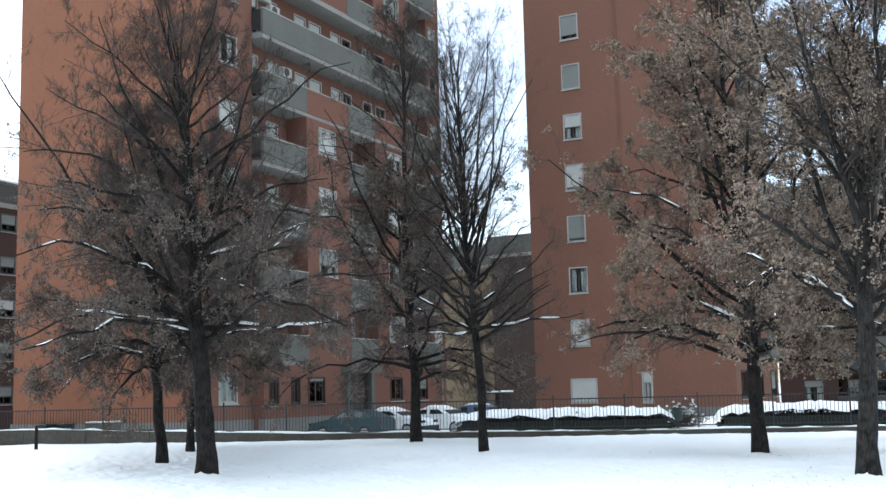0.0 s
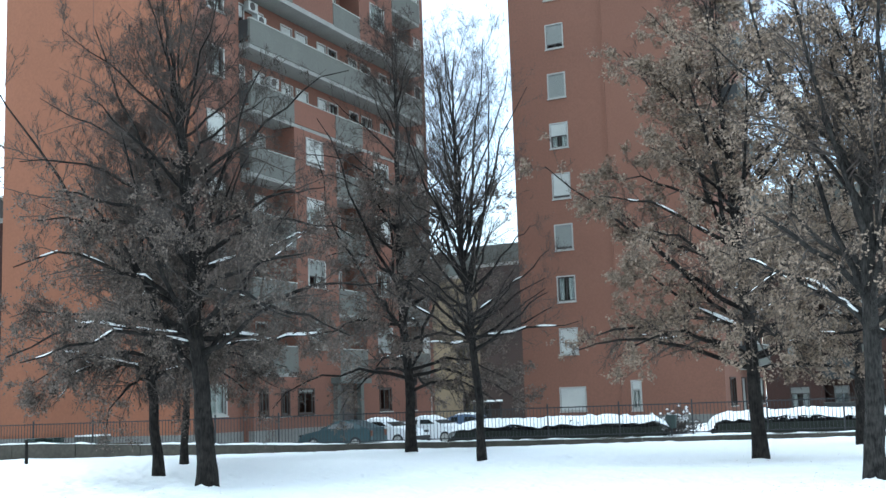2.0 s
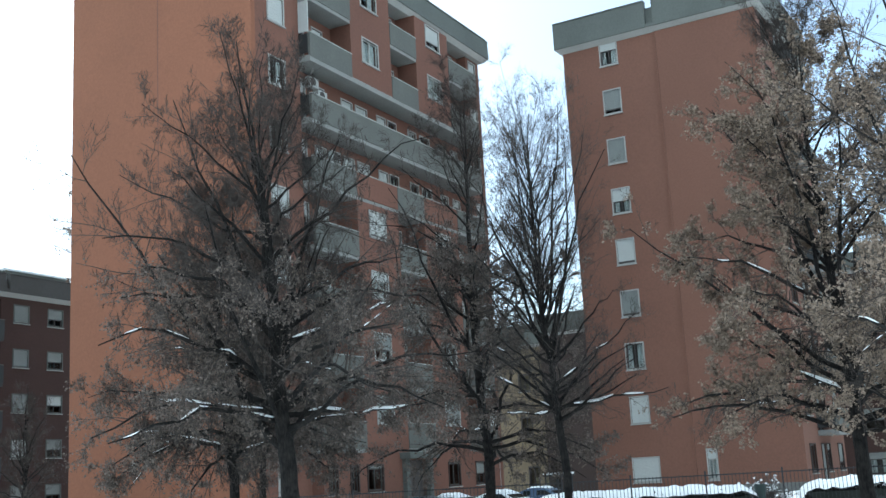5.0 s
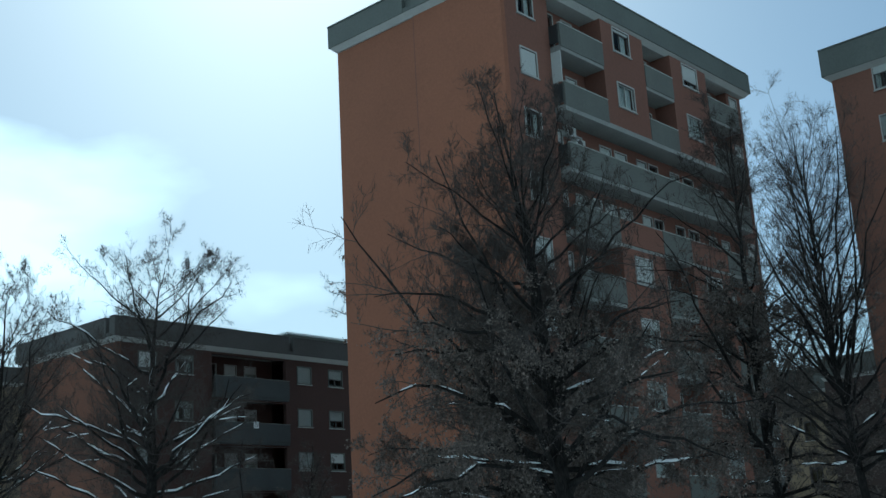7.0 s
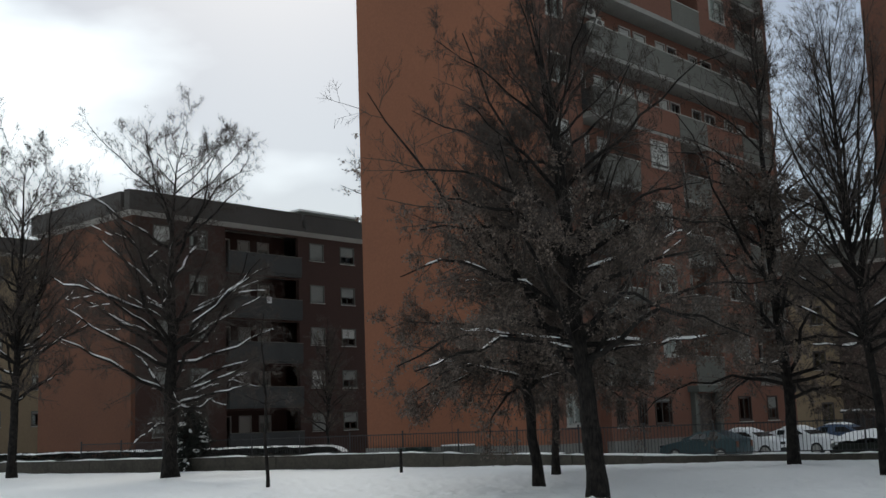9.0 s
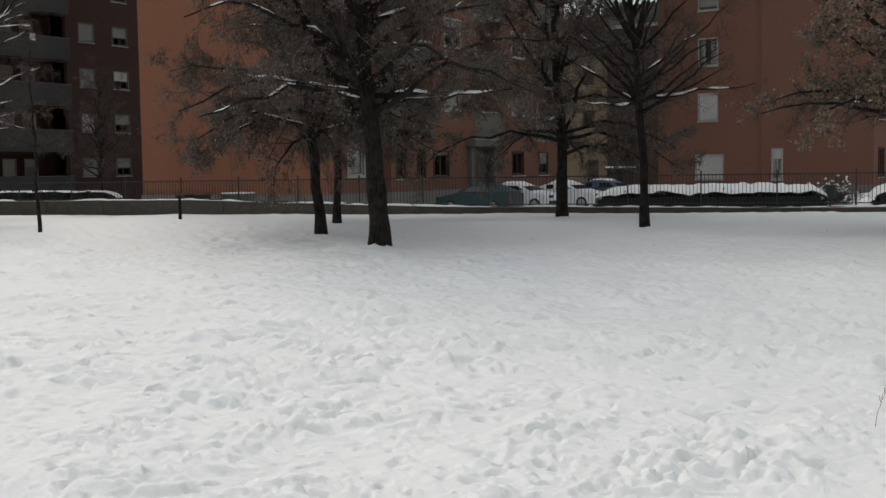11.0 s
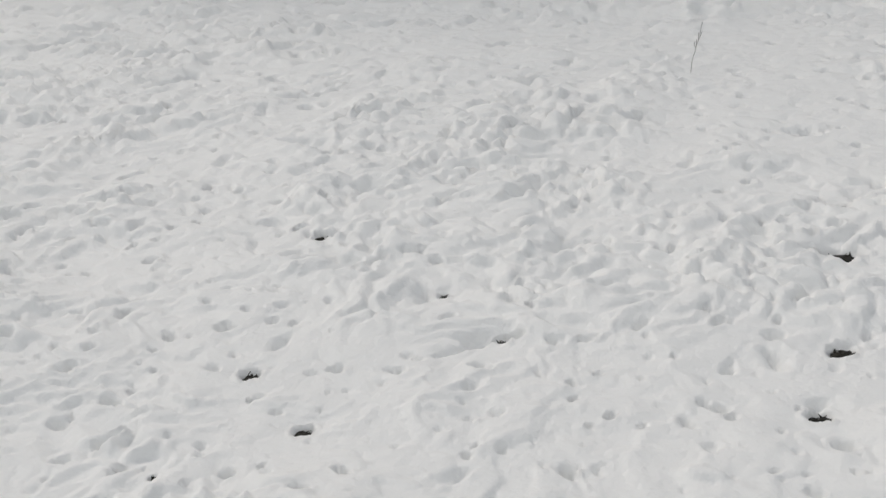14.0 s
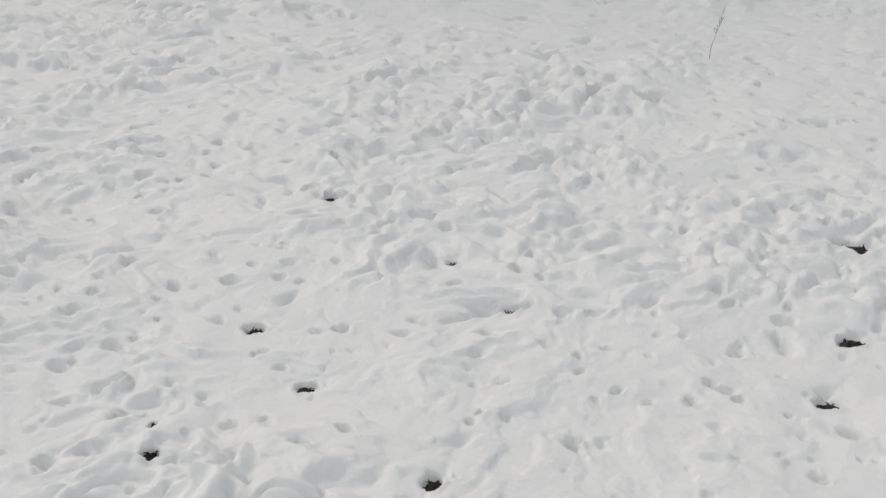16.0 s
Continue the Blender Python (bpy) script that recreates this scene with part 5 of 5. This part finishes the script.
# ---- booth, bins, posts and other small things ----
def booth():
    t = thing("glazed_booth", "small glazed booth with snow on its flat roof", "booth")
    x, y = -26.5, 55.9
    for px in (-0.5, 0.44):
        for py in (-0.7, 0.63):
            part("post", boxes(((x + px, y + py, -0.5), (x + px + 0.06, y + py + 0.07, 1.35))), METAL, t)
    part("crossbar", boxes(((x - 0.44, y - 0.7, 0.7), (x + 0.44, y - 0.64, 0.76))), METAL, t)
    for k in (-0.69, 0.66):
        part("pane", boxes(((x - 0.44, y + k, -0.45), (x + 0.44, y + k + 0.015, 1.34))), GLASS, t)
    part("roof", boxes(((x - 0.6, y - 0.8, 1.35), (x + 0.6, y + 0.8, 1.43)), bevel=0.02), METAL, t)
    part("roof_snow", boxes(((x - 0.58, y - 0.78, 1.434), (x + 0.58, y + 0.78, 1.53)), bevel=0.04), SNOW, t)


booth()


def litter_bin(x, y, label):
    t = thing("waste_bin", label, "bin", "bins behind the low wall", at=(x, y, 0.1))
    t.scale = (0.75, 0.75, 0.62)
    part("body", prism([(-0.24, -0.26, 0), (0.24, -0.26, 0), (0.24, 0.26, 0), (-0.24, 0.26, 0)], [(-0.29, -0.32, 0.92), (0.29, -0.32, 0.92), (0.29, 0.36, 0.92), (-0.29, 0.36, 0.92)]), BIN, t)
    part("lid", boxes(((-0.31, -0.35, 0.925), (0.31, 0.38, 1.0)), bevel=0.025), BIN, t)
    for s in (-0.24, 0.2):
        part("wheel", boxes(((s, 0.26, 0.0), (s + 0.05, 0.44, 0.18)), bevel=0.04), RUBBER, t)


litter_bin(-32.1, 29.5, "dark green wheeled waste bin behind the wall")
litter_bin(-31.6, 29.9, "dark green wheeled waste bin behind the wall")


def container():
    t = thing("waste_container", "pale blue-grey waste container with snow on its lid", "container", at=(-31.0, 31.2, 0.1))
    t.scale = (0.55, 0.8, 0.55)
    part("body", prism([(-0.8, -0.45, 0.1), (0.8, -0.45, 0.1), (0.8, 0.45, 0.1), (-0.8, 0.45, 0.1)], [(-0.95, -0.55, 1.0), (0.95, -0.55, 1.0), (0.95, 0.55, 1.0), (-0.95, 0.55, 1.0)]), GREYPANEL, t)
    part("lid", boxes(((-0.98, -0.58, 1.004), (0.98, 0.58, 1.1)), bevel=0.03), GREYPANEL, t)
    part("lid_snow", boxes(((-0.92, -0.54, 1.104), (0.92, 0.54, 1.2)), bevel=0.045), SNOW, t)
    for a in (-0.7, 0.6):
        part("foot", boxes(((a, -0.3, 0.0), (a + 0.1, 0.3, 0.1))), RUBBER, t)


container()


def stake(x, y, h, label):
    t = thing("stake", label, "post", at=(x, y, 0))
    bm = bmesh.new()
    bmesh.ops.create_cone(bm, cap_ends=True, segments=10, radius1=0.06, radius2=0.045, depth=h + 0.1, matrix=Matrix.Translation((0, 0, (h - 0.1) / 2)))
    part("shaft", bm, BARK, t)


stake(-28.0, 25.45, 0.8, "short dark wooden stake in the snow")


def roadside_bin():
    t = thing("litter_bin", "dark litter bin on a post with a snow cap", "bin", "", "", (-10.6, wall_y(-10.6) + 2.7, 0.1))
    part("post", boxes(((-0.03, -0.03, -0.05), (0.03, 0.03, 0.5))), METAL, t)
    bm = bmesh.new()
    bmesh.ops.create_cone(bm, cap_ends=True, segments=18, radius1=0.17, radius2=0.2, depth=0.45, matrix=Matrix.Translation((0, 0, 0.5)))
    part("drum", bm, BIN, t)


roadside_bin()


def bush(x, y, label, seed):
    r = np.random.RandomState(seed)
    t = thing("bush", label, "bush", at=(x, y, 0.08))
    o = r.normal(size=(70, 3)) * np.array([0.12, 0.12, 0])
    az, el = r.uniform(0, 6.28, 70), np.radians(r.uniform(15, 80, 70))
    way = np.stack([np.cos(az) * np.cos(el), np.sin(az) * np.cos(el), np.sin(el)], -1)
    p = grow(r, o, way, r.uniform(0.5, 0.95, 70), np.full(70, 0.05), 5, 0.2)
    v, q = tubes(p, np.full((70, 5), 0.008), 3)
    o2, w2, l2, ra = shoots(r, p, np.full((70, 5), 0.006), 9, 0.2, 1, (25, 70), 0.4)
    p2 = grow(r, o2, w2, l2, np.zeros(len(o2)), 3, 0.2)
    v2, q2 = tubes(p2, np.full((len(p2), 3), 0.005), 3)
    ob = new("stem", array_mesh("stem", np.concatenate([v, v2]), np.concatenate([q, q2 + len(v)]), TWIG))
    ob.parent = t
    pts = p2[:, -1][r.randint(0, len(p2), 900)] + r.normal(size=(900, 3)) * 0.05
    v, q = leaf_quads(r, pts, np.full(900, 0.06), 0)
    ob = new("foliage", array_mesh("foliage", v, q, LEAFDARK, False))
    ob.parent = t
    top = pts[pts[:, 2] > 0.45][:60]
    v, q = tubes(np.stack([top - [0.05, 0, 0], top + [0, 0.02, 0.02], top + [0.05, 0, 0]], 1), np.tile([0.015, 0.04, 0.015], (len(top), 1)), 6)
    ob = new("snow", array_mesh("snow", v, q, SNOW))
    ob.parent = t
    tagged(ob, "small clots of white snow", kind="stuff")


bush(-10.7, wall_y(-10.7) + 3.8, "small bare rounded bush with snow clots", 51)
bush(-4.3, wall_y(-4.3) + 2.9, "small bare rounded bush with snow clots", 52)


def dish(x, y, z, label):
    t = thing("satellite_dish", label, "dish", at=(x, y, z))
    bm = bmesh.new()
    bmesh.ops.create_uvsphere(bm, u_segments=20, v_segments=12, radius=0.9)
    bmesh.ops.delete(bm, geom=[v for v in bm.verts if v.co.x > -0.75], context="VERTS")
    for v in bm.verts:
        v.co = Vector((v.co.x + 0.9, v.co.y * 0.75, v.co.z * 0.95))
    bmesh.ops.solidify(bm, geom=bm.faces, thickness=0.03)
    part("bowl", bm, DISH, t)
    part("arm", boxes(((0.1, -0.015, -0.35), (0.45, 0.015, -0.32)), ((-0.45, -0.02, -0.02), (0.05, 0.02, 0.02))), METAL, t)


dish(-62.0, 45.0, 10.25, "white satellite dish on a balcony parapet")


def weed_stalk():
    t = thing("weed_stalk", "thin dry weed stalk standing out of the snow", "plant", at=(-2.016, 6.667, 0))
    r = np.random.RandomState(61)
    p = grow(r, np.array([[0, 0, -0.05]]), unit(np.array([[0.2, 0.12, 0.9]])), np.array([0.38]), np.array([0.0]), 9, 0.12)
    rad = np.linspace(0.0018, 0.0009, 9)[None]
    v, q = tubes(p, rad, 5)
    ob = new("stem", array_mesh("stem", v, q, TWIG))
    ob.parent = t
    o, w, l, ra = shoots(r, p, rad, 5, 0.55, 1, (20, 50), 0.1)
    v, q = tubes(grow(r, o, w, np.full(len(o), 0.04), np.zeros(len(o)), 3, 0.1), np.full((len(o), 3), 0.0016), 4)
    ob = new("bud", array_mesh("bud", v, q, TWIG))
    ob.parent = t


weed_stalk()


def tuft(x, y, size, seed):
    """Dark wet soil and grass at the bottom of a pit, where a foot broke through the snow."""
    r = np.random.RandomState(seed)
    t = thing("grass_tuft", "dark wet grass showing in a hole in the snow", "grass", "bare spots in the snow", at=(x, y, 0))
    rim = sorted(ground_z(x + 2.0 * size * math.cos(a), y + 2.0 * size * math.sin(a)) for a in np.arange(0, 6.28, 0.4))[8]
    level = rim - 0.005 - 0.2 * size
    rows, cols = 7, 28
    verts = []
    for i in range(rows):
        for j in range(cols + 1):
            a = 2 * math.pi * j / cols
            rho = size * (0.85 + 0.2 * math.sin(2 * a + seed) + 0.12 * math.sin(5 * a + seed)) * i / (rows - 1)
            px, py = rho * math.cos(a), rho * math.sin(a) + 0.15 * size
            verts.append((px, py, level - 0.2 * rho ** 2 / size + 0.006 * noise.noise(Vector((px * 60, py * 60, seed))) + 0.003 * noise.noise(Vector((px * 200, py * 200, seed)))))
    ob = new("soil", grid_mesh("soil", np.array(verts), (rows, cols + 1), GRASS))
    ob.parent = t
    n = 26
    rho, ang = size * 0.7 * np.sqrt(r.rand(n)), r.uniform(0, 6.28, n)
    at = np.stack([rho * np.cos(ang), rho * np.sin(ang) + 0.15 * size, np.full(n, level - 0.004)], -1)
    way = unit(np.concatenate([r.normal(size=(n, 2)) * 0.9, np.ones((n, 1))], 1))
    p = grow(r, at, way, r.uniform(0.01, 0.026, n), np.full(n, -0.3), 3, 0.2)
    v, q = tubes(p, np.tile([0.0025, 0.002, 0.0008], (n, 1)), 3)
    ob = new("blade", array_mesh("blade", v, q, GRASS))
    ob.parent = t
    tagged(ob, "dark wet blades of grass", kind="stuff")


for n_, (hx, hy, hs) in enumerate(HOLES):
    tuft(hx, hy, hs, 70 + n_)


def leaf_litter(x, y, spread, count, label, seed):
    """Withered leaves and bits of twig that lie on the snow below a crown."""
    r = np.random.RandomState(seed)
    off = r.normal(size=(count, 2)) * spread
    at = np.array([(x + p, y + q, ground_z(x + p, y + q) + 0.006) for p, q in off])
    turn = r.uniform(0, 6.28, count)
    size = r.uniform(0.012, 0.03, count)[:, None]
    ahead = np.stack([np.cos(turn), np.sin(turn), r.uniform(-0.1, 0.35, count)], -1) * size
    aside = np.stack([-np.sin(turn), np.cos(turn), r.uniform(-0.2, 0.2, count)], -1) * size * 0.6
    v = np.stack([at - ahead, at + aside, at + ahead, at - aside], 1)
    ob = new("fallen_leaves", array_mesh("fallen_leaves", v.reshape(-1, 3), np.arange(4 * count).reshape(-1, 4), LEAFPALE, False))
    tagged(ob, label, "leaves", kind="stuff")


leaf_litter(-1.9, 19.3, 1.2, 280, "withered leaves scattered on the snow under the forked tree", 81)
leaf_litter(-13.6, 16.8, 1.7, 110, "withered leaves scattered on the snow under the large linden", 82)
leaf_litter(-5.0, 25.0, 1.8, 90, "dry beige leaves scattered on the snow under the leafy tree", 83)


def evergreen(x, y, h, label, seed):
    """A dense dark conifer with clots of snow."""
    r = np.random.RandomState(seed)
    t = thing("evergreen_shrub", label, "shrub", at=(x, y, 0.05))
    trunk = np.stack([np.zeros(6), np.zeros(6), np.linspace(-0.1, h, 6)], -1)[None]
    v, q = tubes(trunk, np.linspace(0.07, 0.01, 6)[None], 8)
    ob = new("trunk", array_mesh("trunk", v, q, BARK))
    ob.parent = t
    o, w, l, ra = shoots(r, trunk, np.full((1, 6), 0.02), 130, 0.06, 0.97, (75, 105), 0.3)
    l = (1.05 - o[:, 2] / h) * h * 0.28 + 0.1
    p = grow(r, o, w, l, np.full(len(o), -0.12), 5, 0.2)
    v, q = tubes(p, np.full((len(p), 5), 0.012), 4)
    ob = new("limb", array_mesh("limb", v, q, BARK))
    ob.parent = t
    pts = p[r.randint(0, len(p), 9000), r.randint(1, 5, 9000)] + r.normal(size=(9000, 3)) * 0.1
    v, q = leaf_quads(r, pts, np.full(9000, 0.12), 0.4)
    ob = new("foliage", array_mesh("foliage", v, q, HEDGE, False))
    ob.parent = t
    pick = p[r.rand(len(p)) < 0.35]
    seg = pick[:, 2:5] + UP * 0.07
    v, q = tubes(seg, np.tile([0.05, 0.07, 0.03], (len(seg), 1)), 6)
    ob = new("snow", array_mesh("snow", v, q, SNOW))
    ob.parent = t
    tagged(ob, "small clots of white snow", kind="stuff")


evergreen(-41.5, 26.0, 3.5, "dark evergreen shrub with clots of snow", 91)
